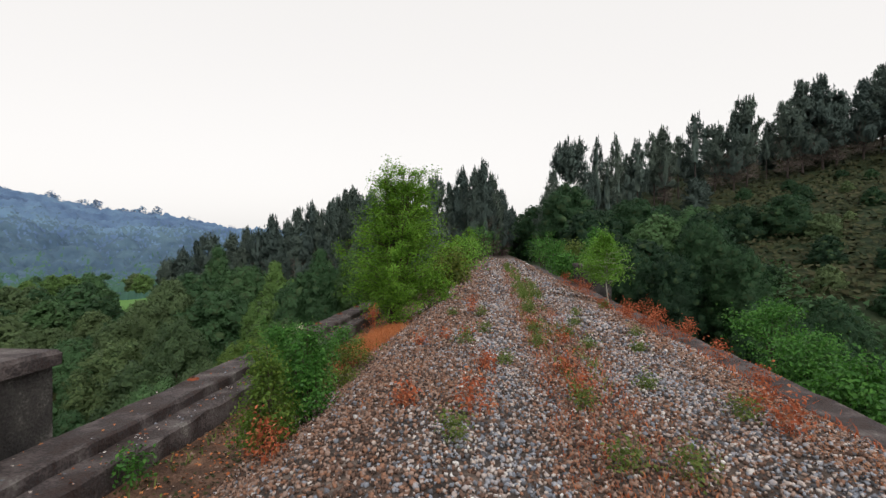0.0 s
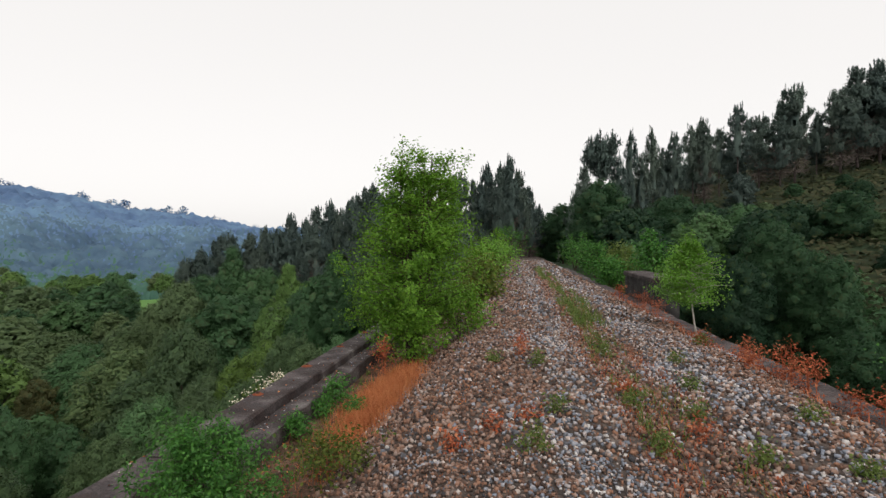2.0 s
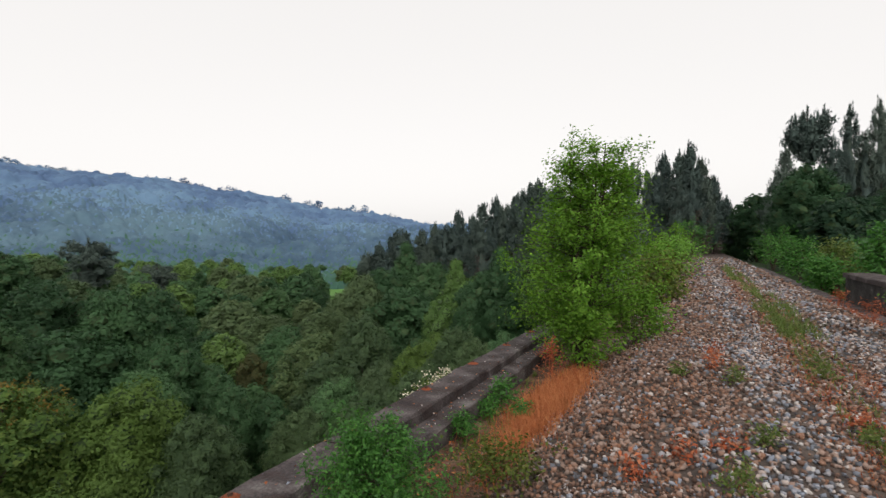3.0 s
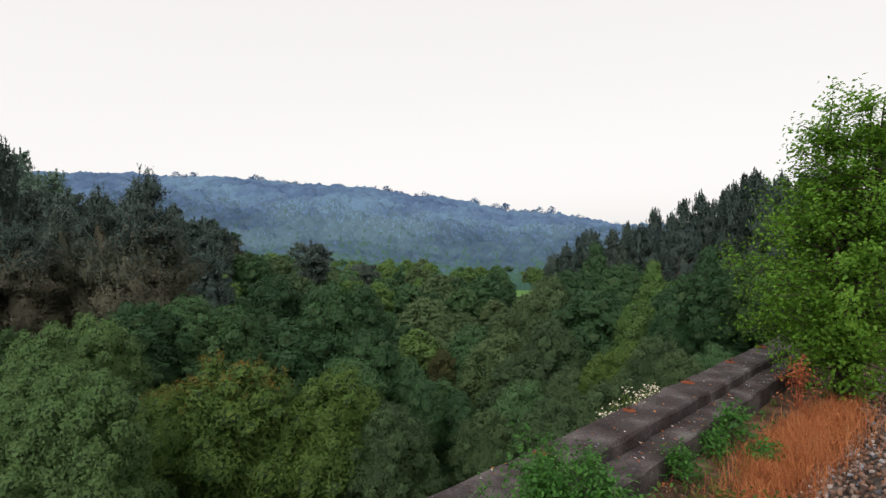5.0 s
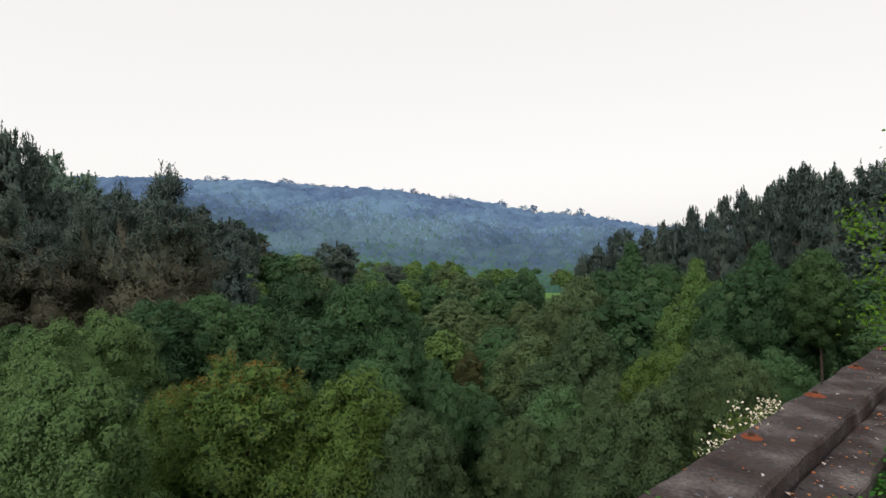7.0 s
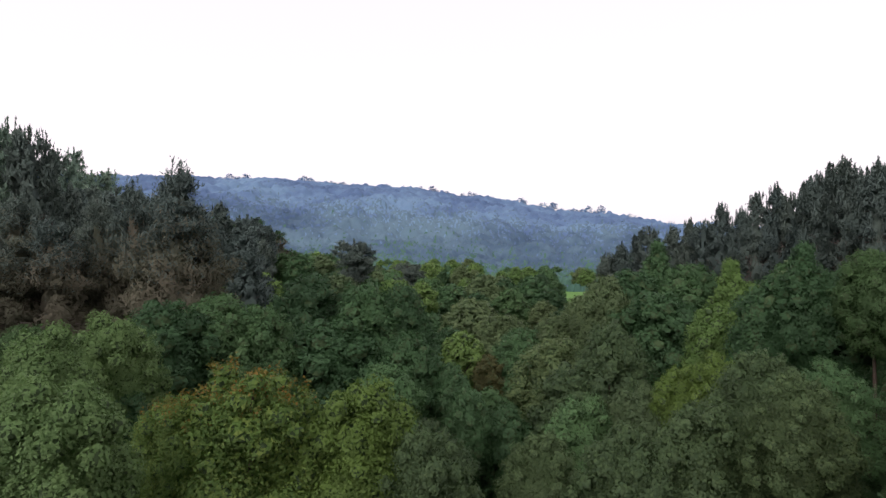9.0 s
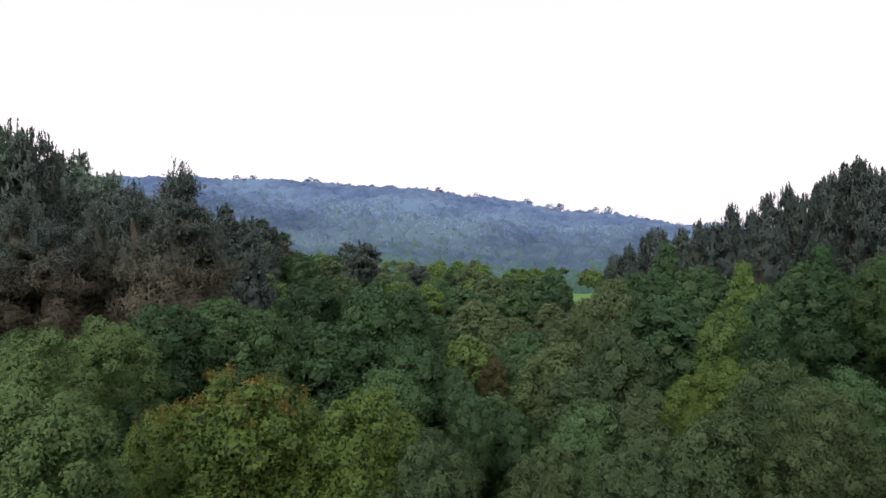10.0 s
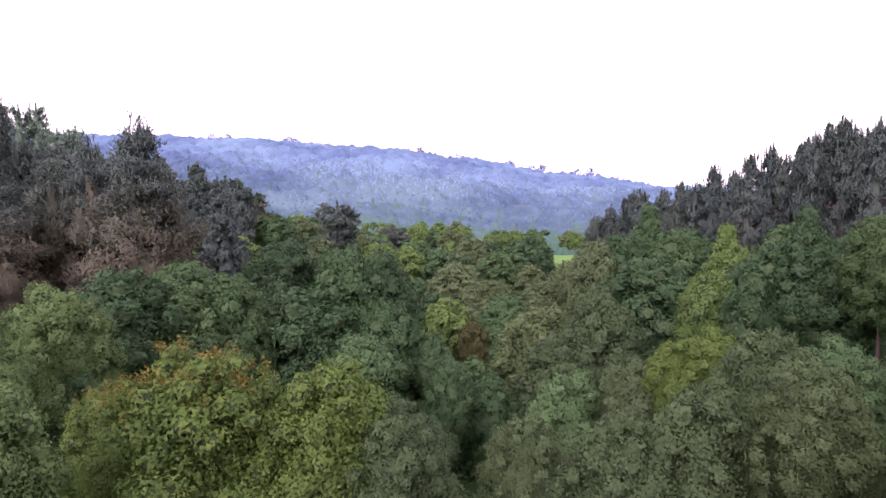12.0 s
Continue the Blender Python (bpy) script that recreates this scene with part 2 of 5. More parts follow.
class Soup:
    """Gathers pieces of geometry for one mesh."""

    def __init__(self):
        self.v, self.t, self.q, self.m, self.n = [], [], [], [], 0

    def add(self, v, tris=None, quads=None, normals=None):
        v = np.asarray(v, float).reshape(-1, 3)
        if normals is not None and quads is not None:
            c = v[quads]
            turned = np.sum(np.cross(c[:, 2] - c[:, 0], c[:, 3] - c[:, 1]) * normals[quads[:, 0]], 1) < 0
            quads = np.where(turned[:, None], quads[:, ::-1], quads)
        if tris is not None and len(tris):
            self.t.append(np.asarray(tris) + self.n)
        if quads is not None and len(quads):
            self.q.append(np.asarray(quads) + self.n)
        if normals is not None:
            self.m.append(normals)
        self.v.append(v)
        self.n += len(v)
        return self

    def mesh(self, name, mat, smooth=False):
        return mesh_from(name, np.concatenate(self.v), np.concatenate(self.t) if self.t else None, np.concatenate(self.q) if self.q else None, mat, smooth or bool(self.m), np.concatenate(self.m) if self.m else None)


def part_mesh(name, me, parent, label=""):
    ob = new(name, me)
    ob.parent = parent
    return tagged(ob, label) if label else ob


def part(name, bm, mat, parent, label=""):
    me = bpy.data.meshes.new(name)
    bm.to_mesh(me)
    bm.free()
    me.materials.append(mat)
    return part_mesh(name, me, parent, label)


def unit(a):
    return a / np.maximum(np.linalg.norm(a, axis=-1, keepdims=True), 1e-9)


def leaf_quads(rng, p, nrm, length, width, droop=0.0, bend=0.25, jitter=0.55):
    """Folded diamond leaves at p, roughly square to nrm."""
    k = len(p)
    nrm = unit(nrm + rng.normal(0, jitter, (k, 3)))
    t = unit(np.cross(nrm, rng.normal(0, 1, (k, 3))))
    t[:, 2] -= droop
    t = unit(t)
    b = unit(np.cross(nrm, t))
    s = rng.uniform(0.65, 1.35, (k, 1))
    hl, hw = t * length * s * 0.5, b * width * s * 0.5
    up = nrm * width * s * bend
    v = np.stack([p - hl, p + hw + up, p + hl, p - hw + up], 1)
    return v.reshape(-1, 3), np.arange(4 * k).reshape(-1, 4)


def facing(v, nrm):
    """Corners of loose triangles, ordered so that each faces along nrm."""
    v = v.reshape(-1, 3, 3)
    back = np.sum(np.cross(v[:, 1] - v[:, 0], v[:, 2] - v[:, 0]) * nrm, 1) < 0
    v[back] = v[back][:, [0, 2, 1]]
    return v.reshape(-1, 3)


def leaf_tris(rng, p, nrm, length, width, jitter=0.4):
    """Pointed three-cornered leaves at p, roughly square to nrm."""
    k = len(p)
    nrm = unit(nrm + rng.normal(0, jitter, (k, 3)))
    t = unit(np.cross(nrm, rng.normal(0, 1, (k, 3))))
    b = np.cross(nrm, t)
    s = rng.uniform(0.6, 1.4, (k, 1))
    hl, hw = t * length * s * 0.5, b * width * s * 0.62
    v = np.stack([p - hl * 0.7 - hw, p - hl * 0.7 + hw, p + hl * 1.2], 1)
    return v.reshape(-1, 3), np.arange(3 * k).reshape(-1, 3)


FLAT = np.array([1, 1, 0.85])


def shell(rng, centres, radii, count, twigs=14, small=0.34):
    """Leaf places on the sprays that cover a heap of clumps; also the way that each leaf's spray faces."""
    k = rng.choice(len(centres), len(centres) * twigs, p=radii ** 2 / np.sum(radii ** 2))
    d = unit(rng.normal(0, 1, (len(k), 3)) + np.array([0, 0, 0.4]))
    spray = centres[k] + d * (radii[k] * rng.uniform(0.72, 1.0, len(k)))[:, None] * FLAT
    inside = np.zeros(len(k), int)
    for c, r in zip(centres, radii):
        inside += np.sum(((spray - c) / FLAT) ** 2, 1) < (0.62 * r) ** 2
    keep = inside == 0
    k, d, spray = k[keep], d[keep], spray[keep]
    size = radii[k] * small * rng.uniform(0.6, 1.4, len(k))
    i = rng.choice(len(k), count, p=size ** 2 / np.sum(size ** 2))
    w = unit(rng.normal(0, 1, (count, 3)) + d[i] * 0.9 + np.array([0, 0, 0.35]))
    p = spray[i] + w * (size[i] * rng.uniform(0.35, 1.12, count))[:, None]
    return p, unit(w * 0.65 + d[i] * 0.5 + np.array([0, 0, 0.1]))


def ico(level=1):
    bm = bmesh.new()
    bmesh.ops.create_icosphere(bm, subdivisions=level, radius=1)
    bm.verts.ensure_lookup_table()
    ball = (np.array([v.co[:] for v in bm.verts]), np.array([[v.index for v in f.verts] for f in bm.faces]))
    bm.free()
    return ball


def tube(soup, pts, radii, sides=6):
    pts = np.asarray(pts, float)
    radii = np.asarray(radii, float)
    tang = unit(np.gradient(pts, axis=0))
    ref = np.array([1.0, 0, 0]) if abs(tang[0][0]) < 0.8 else np.array([0, 1.0, 0])
    a = np.linspace(0, 2 * np.pi, sides, endpoint=False)
    rings = []
    for p, t, r in zip(pts, tang, radii):
        u = unit(np.cross(t, ref))
        w = np.cross(t, u)
        rings.append(p + r * (np.cos(a)[:, None] * u + np.sin(a)[:, None] * w))
    k = len(pts)
    q = []
    for i in range(k - 1):
        for j in range(sides):
            j2 = (j + 1) % sides
            q.append((i * sides + j, i * sides + j2, (i + 1) * sides + j2, (i + 1) * sides + j))
    soup.add(np.concatenate(rings), quads=q)


def limb(rng, soup, a, b, r0, r1, bow=0.12, n=5, sides=6):
    a, b = np.asarray(a, float), np.asarray(b, float)
    f = np.linspace(0, 1, n)[:, None]
    off = rng.normal(0, bow, 3) * np.linalg.norm(b - a)
    pts = a + (b - a) * f + off * (f * (1 - f)) * 2
    tube(soup, pts, np.linspace(r0, r1, n), sides)


# ---- terrain ----
def smooth(a, b, x):
    t = np.clip((x - a) / (b - a), 0, 1)
    return t * t * (3 - 2 * t)


RIDGE_ANGLE = np.radians([-180, -70, -40, -28.6, -17.3, -1.7, 7.4, 15.9, 24, 60, 180])
RIDGE_SLOPE = [0.03, 0.103, 0.107, 0.117, 0.115, 0.083, 0.058, 0.030, 0.018, 0.03, 0.03]


def wave(x, y, k, seed=0.0):
    return (np.sin(x * k + 1.3 + seed) * np.cos(y * k * 0.83 + 0.7 * seed) + 0.5 * np.sin(x * k * 2.1 + y * k * 1.7 + 2.1 + seed)) / 1.5


def ground_z(x, y):
    x, y = np.asarray(x, float), np.asarray(y, float)
    dx, dy = x + 3, y - 11
    d, s = -0.68 * dx + 0.73 * dy, 0.73 * dx + 0.68 * dy
    k = 0.40 - 0.055 * smooth(2, 12, x)
    right = k * np.where(s < 80, s, 80 + 0.25 * (s - 80))
    left = np.where(s > -60, -0.30 * s, 18 + 0.05 * (-60 - s))
    v = -13 + np.where(s > 0, np.sqrt(right ** 2 + 2.0) - 1.4, np.sqrt(left ** 2 + 2.0) - 1.4)
    v = np.minimum(v, 26)
    away = smooth(62, 120, d)
    v = v * (1 - away) + (-9.5 + 0.03 * np.abs(s)) * away
    r, a = np.hypot(dx, dy), np.arctan2(s, d)
    top = np.interp(a, RIDGE_ANGLE, RIDGE_SLOPE) * 400
    v = v + (top - v) * smooth(150, 400, r) * smooth(-0.2, 0.25, np.cos(a) + 0.1)
    v = v + wave(x, y, 0.11) * 0.5 + wave(x, y, 0.035, 2.0) * np.clip(r / 60, 0, 3) * 0.8
    w = smooth(4.6, 10.0 + 12 * smooth(28, 60, y), np.abs(x - 0.3))
    return np.where((y > -60) & (y < 140), np.minimum(v, -0.95) * (1 - w) + v * w, v)


def build_ground():
    rad = np.concatenate([[0.0], np.geomspace(2.0, 140, 90), np.geomspace(146, 560, 60), np.geomspace(620, 3000, 14)])
    ang = np.linspace(0, 2 * np.pi, 220, endpoint=False)
    rr, aa = np.meshgrid(rad, ang, indexing="ij")
    x, y = -3 + rr * np.cos(aa), 11 + rr * np.sin(aa)
    z = ground_z(x, y)
    v = np.stack([x, y, z], -1).reshape(-1, 3)
    k, m = len(rad), len(ang)
    i, j = np.meshgrid(np.arange(k - 1), np.arange(m), indexing="ij")
    q = np.stack([i * m + j, (i + 1) * m + j, (i + 1) * m + (j + 1) % m, i * m + (j + 1) % m], -1).reshape(-1, 4)
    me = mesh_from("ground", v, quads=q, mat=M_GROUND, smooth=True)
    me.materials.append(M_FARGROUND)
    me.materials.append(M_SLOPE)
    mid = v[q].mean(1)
    # Ground beyond 150 m takes the colour with haze painted in.
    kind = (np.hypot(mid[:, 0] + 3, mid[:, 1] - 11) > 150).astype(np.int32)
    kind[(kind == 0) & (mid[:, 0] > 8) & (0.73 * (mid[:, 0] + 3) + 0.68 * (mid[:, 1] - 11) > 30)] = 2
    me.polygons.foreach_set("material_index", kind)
    tagged(new("ground", me), "valley ground under woods rising to a far ridge", "ground", kind="structure")


build_ground()

# ---- trackbed ----
BED_X = [-3.76, -3.2, -2.95, -2.62, -2.1, -1.85, -1.1, -0.3, 0.6, 1.2, 1.66, 1.9, 2.09]
BED_Z = [-0.54, -0.51, -0.47, -0.36, -0.03, 0.03, 0.05, -0.03, 0.0, -0.03, -0.11, -0.195, -0.25]


def bed_z(x, y):
    return np.interp(x, BED_X, BED_Z) + 0.018 * wave(x, y, 2.1) + 0.012 * wave(x, y, 5.3, 1.0)


def build_trackbed():
    xs = np.linspace(-3.76, 2.09, 62)
    ys = np.concatenate([np.arange(-2, 26, 0.15), np.geomspace(26, 92, 90)])
    gx, gy = np.meshgrid(xs, ys)
    gz = bed_z(gx, gy)
    m = len(xs)
    i, j = np.meshgrid(np.arange(len(ys) - 1), np.arange(m - 1), indexing="ij")
    q = np.stack([i * m + j, i * m + j + 1, (i + 1) * m + j + 1, (i + 1) * m + j], -1).reshape(-1, 4)
    v = np.stack([gx, gy, gz], -1).reshape(-1, 3)
    me = mesh_from("trackbed", v, quads=q, mat=M_BED, smooth=True)
    me.materials.append(M_DIRT)
    me.polygons.foreach_set("material_index", (v[q].mean(1)[:, 0] < -2.66).astype(np.int32))
    return tagged(new("trackbed", me), "disused railway trackbed of bare ballast and dirt", "trackbed", kind="structure")


trackbed = build_trackbed()


def block(bm, x0, x1, y0, y1, z0, z1, rng, cut=0.0, rough=0.0):
    """A box with worn, uneven long edges."""
    n = max(2, int((y1 - y0) / 0.25))
    ys = np.linspace(y0, y1, n + 1)
    rings = []
    for y in ys:
        c = cut * rng.uniform(0.4, 1.6)
        d = cut * rng.uniform(0.4, 1.6)
        pts = [(x0, z0), (x1, z0), (x1, z1 - d), (x1 - d, z1), (x0 + c, z1), (x0, z1 - c)]
        rings.append([bm.verts.new((px + rng.normal(0, rough), y, pz + rng.normal(0, rough))) for px, pz in pts])
    for a, b in zip(rings, rings[1:]):
        for k in range(6):
            bm.faces.new((a[k], a[(k + 1) % 6], b[(k + 1) % 6], b[k]))
    bm.faces.new(rings[0][::-1])
    bm.faces.new(rings[-1])
    bmesh.ops.recalc_face_normals(bm, faces=bm.faces)


LEDGE_TOP, LOWER_TOP = -0.225, -0.325


def build_parapets():
    rng = np.random.default_rng(5)
    body = new("viaduct_wall")
    tagged(body, "dark weathered masonry side wall of the viaduct", "viaduct", kind="structure")
    bm = bmesh.new()
    block(bm, -4.34, -3.78, -10, 60, -14, -0.67, rng)
    part("wall", bm, M_PIER, body)
    bm = bmesh.new()
    block(bm, 2.10, 2.31, -10, 60, -14, -0.455, rng)
    part("wall", bm, M_PIER, body)
    bm = bmesh.new()
    block(bm, -3.77, 2.09, -10, 60, -1.1, -0.70, rng)
    part("deck", bm, M_PIER, body)
    upper = new("parapet_ledge")
    tagged(upper, "dark weathered concrete ledge along the viaduct edge, with rusty fixings", "ledge", kind="structure")
    lower = new("parapet_step")
    tagged(lower, "lower dark concrete step beside the ledge", "step", kind="structure")
    kerb = new("kerb")
    tagged(kerb, "low dark concrete kerb along the ballast", "kerb", kind="structure")
    y = 0.6
    while y < 46:
        ln = rng.uniform(2.6, 3.2)
        dz = rng.normal(0, 0.006)
        bm = bmesh.new()
        block(bm, -4.38, -3.97, y, y + ln - 0.012, -0.65, LEDGE_TOP + dz, rng, 0.018, 0.004)
        part("slab", bm, M_CONCRETE, upper)
        bm = bmesh.new()
        block(bm, -3.965, -3.69 + rng.normal(0, 0.008), y, y + ln - 0.012, -0.66, LOWER_TOP + dz, rng, 0.018, 0.005)
        part("slab", bm, M_CONCRETE, lower)
        bm = bmesh.new()
        block(bm, 1.91, 2.33, y, y + ln - 0.012, -0.45, -0.185 + dz, rng, 0.025, 0.005)
        part("slab", bm, M_CONCRETE, kerb)
        y += ln


build_parapets()


def parapet_pier(x0, x1, y0, y1, z0, z1, label):
    rng = np.random.default_rng(int(y1 * 10))
    e = new("parapet_pier")
    e.location = (0, 0, 0)
    tagged(e, label, "parapet pier")
    bm = bmesh.new()
    block(bm, x0, x1, y0, y1, z0, z1 - 0.13, rng, 0.01, 0.006)
    part("shaft", bm, M_PIER, e)
    bm = bmesh.new()
    block(bm, x0 - 0.05, x1 + 0.05, y0 - 0.05, y1 + 0.05, z1 - 0.128, z1, rng, 0.025, 0.005)
    part("cap", bm, M_CONCRETE, e, "weathered concrete coping slab")
    return e


parapet_pier(-5.1, -4.385, 6.2, 9.52, -1.5, 0.48, "dark stained parapet pier with a concrete coping")
parapet_pier(2.36, 3.0, 23.2, 26.9, -1.5, 0.58, "dark parapet pier with a coping beyond the sapling")


def fixing(y, seed):
    """A sawn-off railing foot: rusty plate, stain ring and bolt stub."""
    rng = np.random.default_rng(seed)
    e = new("railing_fixing")
    e.location = (-4.285, y, LEDGE_TOP + 0.008)
    tagged(e, "rusty stub of a sawn-off railing post", "railing stub", "railing stubs on the ledge")
    bm = bmesh.new()
    bmesh.ops.create_cone(bm, cap_ends=True, segments=14, radius1=0.075, radius2=0.045, depth=0.018)
    for v in bm.verts:
        v.co += Vector(rng.normal(0, 0.005, 3))
    part("base_plate", bm, M_RUST, e)
    bm = bmesh.new()
    bmesh.ops.create_cone(bm, cap_ends=True, segments=10, radius1=0.021, radius2=0.018, depth=0.028, matrix=Matrix.Translation((0, 0, 0.018)))
    part("bolt", bm, M_BOLT, e)


for k in range(-1, 5):
    fixing(12.8 + 1.45 * k, 40 + k)


# ---- trees ----
def outline(shape, g):
    """Half width of a crown, as a share of its spread, at the share g of its height."""
    if shape == "pointed":
        return min(1.0, 1.2 * (1.03 - g) ** 0.8) * (0.6 + 0.4 * min(1.0, g / 0.25))
    return max(0.12, 1 - ((g - 0.40) / 0.615) ** 2) ** 0.5


def lobes(rng, n, spread, z0, z1, shape, small=0.20, big=0.38):
    """Centres and sizes of the leafy lobes over a crown."""
    c, r = [], []
    for i in range(n):
        g = (i + rng.uniform(0.1, 0.9)) / n
        env = outline(shape, g)
        a = 2.39996 * i + rng.normal(0, 0.5)
        rad = spread * rng.uniform(small, big) * (0.6 + 0.4 * env)
        q = max(0.0, spread * env - rad * 0.75) * rng.uniform(0.72, 1.06)
        c.append((math.cos(a) * q, math.sin(a) * q, z0 + (z1 - z0) * g - rad * 0.55))
        r.append(rad)
    for g in (0.2, 0.4, 0.6, 0.78):
        c.append((rng.normal(0, 0.1), rng.normal(0, 0.1), z0 + (z1 - z0) * g))
        r.append(spread * 0.52 * outline(shape, g))
    return np.array(c), np.array(r)


H, SPREAD = 9.0, 3.0


def broadleaf(name, seed, leaves, size, mat, label, shape="round", n=46, wide=0.6, low=0.12, small=0.20, big=0.38, twigs=16, tips=0):
    """A leafy tree: trunk, limbs, filler lumps toned as the crown's shaded inside, and the leaves over its lobes."""
    rng = np.random.default_rng(seed)
    e = new(name)
    tagged(e, label, "tree")
    z0 = H * low
    c, r = lobes(rng, n, SPREAD, z0, H, shape, small, big)
    s = Soup()
    limb(rng, s, (0, 0, -H * 1.3), (0, 0, H * 0.7), H * 0.026, H * 0.008, 0.02, 9, 8)
    part_mesh("trunk", s.mesh("trunk", M_BARK, True), e)
    for i in range(2, n, max(1, n // 5)):
        s = Soup()
        limb(rng, s, (0, 0, max(H * 0.15, c[i][2] - SPREAD * rng.uniform(0.6, 1.0))), c[i], H * 0.010, H * 0.003, 0.12)
        part_mesh("limb", s.mesh("limb", M_BARK, True), e)
    middle = np.array([0, 0, z0 + (H - z0) * 0.42])

    def turned(p, d):
        return unit(d * 0.5 + unit((p - middle) * np.array([1, 1, 0.8])) * 0.75 + np.array([0, 0, 0.12]) + rng.normal(0, 0.14, d.shape))

    s = Soup()
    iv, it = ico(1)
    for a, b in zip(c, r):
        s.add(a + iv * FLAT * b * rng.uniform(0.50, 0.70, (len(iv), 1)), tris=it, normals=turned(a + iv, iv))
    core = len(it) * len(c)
    p, d = shell(rng, c, r, leaves, twigs, 0.42)
    v, q = leaf_tris(rng, p, d, size, size * wide, 0.5)
    s.add(facing(v, d), tris=q, normals=np.repeat(turned(p, d), 3, 0))
    m = leaves // 4
    k = rng.choice(len(c), m, p=r ** 2 / np.sum(r ** 2))
    w = unit(rng.normal(0, 1, (m, 3)) + np.array([0, 0, 0.3]))
    b = c[k] + w * (r[k] * rng.uniform(0.62, 0.86, m))[:, None] * FLAT
    v, q = leaf_tris(rng, b, w, size * 1.5, size * 1.1)
    s.add(facing(v, w), tris=q, normals=np.repeat(turned(b, w), 3, 0))
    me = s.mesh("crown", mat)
    me.materials.append(M_CROWNGAP)
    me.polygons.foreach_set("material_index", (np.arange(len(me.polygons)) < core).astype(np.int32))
    part_mesh("crown", me, e)
    if tips:
        up = np.argsort(p[:, 2] + 0.35 * np.hypot(p[:, 0], p[:, 1]) + rng.normal(0, 0.5, len(p)))[-4 * tips // 12:]
        up = rng.choice(up, tips // 12, replace=False)
        t = np.repeat(p[up], 12, 0) + rng.normal(0, 0.07, (len(up) * 12, 3)) * np.array([1, 1, 1.6]) + np.array([0, 0, 0.10])
        d = unit(rng.normal(0, 1, t.shape) + np.array([0, 0, 0.8]))
        v, q = leaf_tris(rng, t, d, size, size * 0.6)
        part_mesh("rusty_foliage", Soup().add(facing(v, d), tris=q, normals=np.repeat(d, 3, 0)).mesh("rusty_foliage", M_RUSTLEAF), e, "rust and yellow leaf tips")
    return e


def pine(name, seed, tufts, length, width, mat, label, spread=2.4, bare=0.12, dome=False, whorl=0.05, dead=0, top_mat=None, top_from=0.66, shoots=3, droop=0.35):
    """A ten-metre pine: trunk with whorls of rising branches, needle sprays along them, upright shoots at their ends."""
    rng = np.random.default_rng(seed)
    e = new(name)
    tagged(e, label, "pine tree")
    s = Soup()
    lean = rng.normal(0, 0.012, 2) * 10
    limb(rng, s, (0, 0, -0.6), (lean[0], lean[1], 9.7), 0.20, 0.035, 0.012, 8, 7)
    root, knee, tip = [], [], []
    zz = 10 * bare
    while zz < 9.7:
        g = (zz / 10 - bare) / (1 - bare)
        reach = spread * (0.30 + 0.72 * math.sin(math.pi * (0.12 + 0.80 * g)) ** 0.8 if dome else min(1.0, 1.35 * (1.04 - g) ** 0.85))
        for k in range(rng.integers(5, 8)):
            a, ln = rng.uniform(0, 2 * np.pi), reach * rng.uniform(0.6, 1.1)
            b = np.array([math.cos(a), math.sin(a), 0.0])
            o = np.array([lean[0] * zz / 10, lean[1] * zz / 10, zz])
            root.append(o)
            knee.append(o + b * ln * 0.6 + np.array([0, 0, ln * rng.uniform(-0.05, 0.25)]))
            tip.append(o + b * ln + np.array([0, 0, ln * rng.uniform(0.15, 0.55) * (1.4 - droop)]))
        zz += 10 * whorl * rng.uniform(0.75, 1.25)
    root, knee, tip = (np.array(a) for a in (root, knee, tip))
    fit = np.array([0.94 * SPREAD / np.percentile(np.hypot(tip[:, 0], tip[:, 1]), 96)] * 2 + [9.3 / tip[:, 2].max()])
    root, knee, tip = root * fit, knee * fit, tip * fit
    for k in range(0, len(root), 2):
        limb(rng, s, root[k], tip[k], 0.05, 0.014, 0.06, 3, 3)
    part_mesh("trunk", s.mesh("trunk", M_PINEBARK, True), e)
    reach = np.linalg.norm(tip - root, axis=1) + 0.25
    i = rng.choice(len(root), tufts, p=reach / reach.sum())
    f = rng.uniform(0.22, 1.05, (tufts, 1)) ** 0.75
    p = root[i] * (1 - f) ** 2 + knee[i] * 2 * f * (1 - f) + tip[i] * f * f + rng.normal(0, 1, (tufts, 3)) * np.array([0.2, 0.2, 0.13])
    along = unit(tip[i] - root[i])
    d = unit(along * 0.45 + np.array([0, 0, 0.25]) + rng.normal(0, 0.7, (tufts, 3)))
    m = len(root) * shoots * 14
    j = np.repeat(np.arange(len(root) * shoots) // shoots, 14)
    base = np.repeat(knee[np.arange(len(root) * shoots) // shoots] * 0.4 + tip[np.arange(len(root) * shoots) // shoots] * 0.6 + rng.normal(0, 0.22, (len(root) * shoots, 3)), 14, 0)
    up = np.repeat(rng.uniform(0.25, 0.70, len(root) * shoots), 14) * np.tile(np.linspace(0.0, 1.0, 14), len(root) * shoots)
    p = np.concatenate([p, base + np.stack([rng.normal(0, 0.05, m), rng.normal(0, 0.05, m), up], 1)])
    d = np.concatenate([d, unit(rng.normal(0, 0.5, (m, 3)) + np.array([0, 0, 0.9]))])
    lead = np.stack([rng.normal(lean[0], 0.07, 60), rng.normal(lean[1], 0.07, 60), np.linspace(9.0, 9.9, 60)], 1)
    p, d = np.concatenate([p, lead]), np.concatenate([d, unit(rng.normal(0, 0.5, (60, 3)) + np.array([0, 0, 0.9]))])
    n = len(p)
    side = unit(np.cross(d, rng.normal(0, 1, (n, 3))))
    ln = length * rng.uniform(0.6, 1.4, (n, 1))
    ln[tufts:] *= 0.7
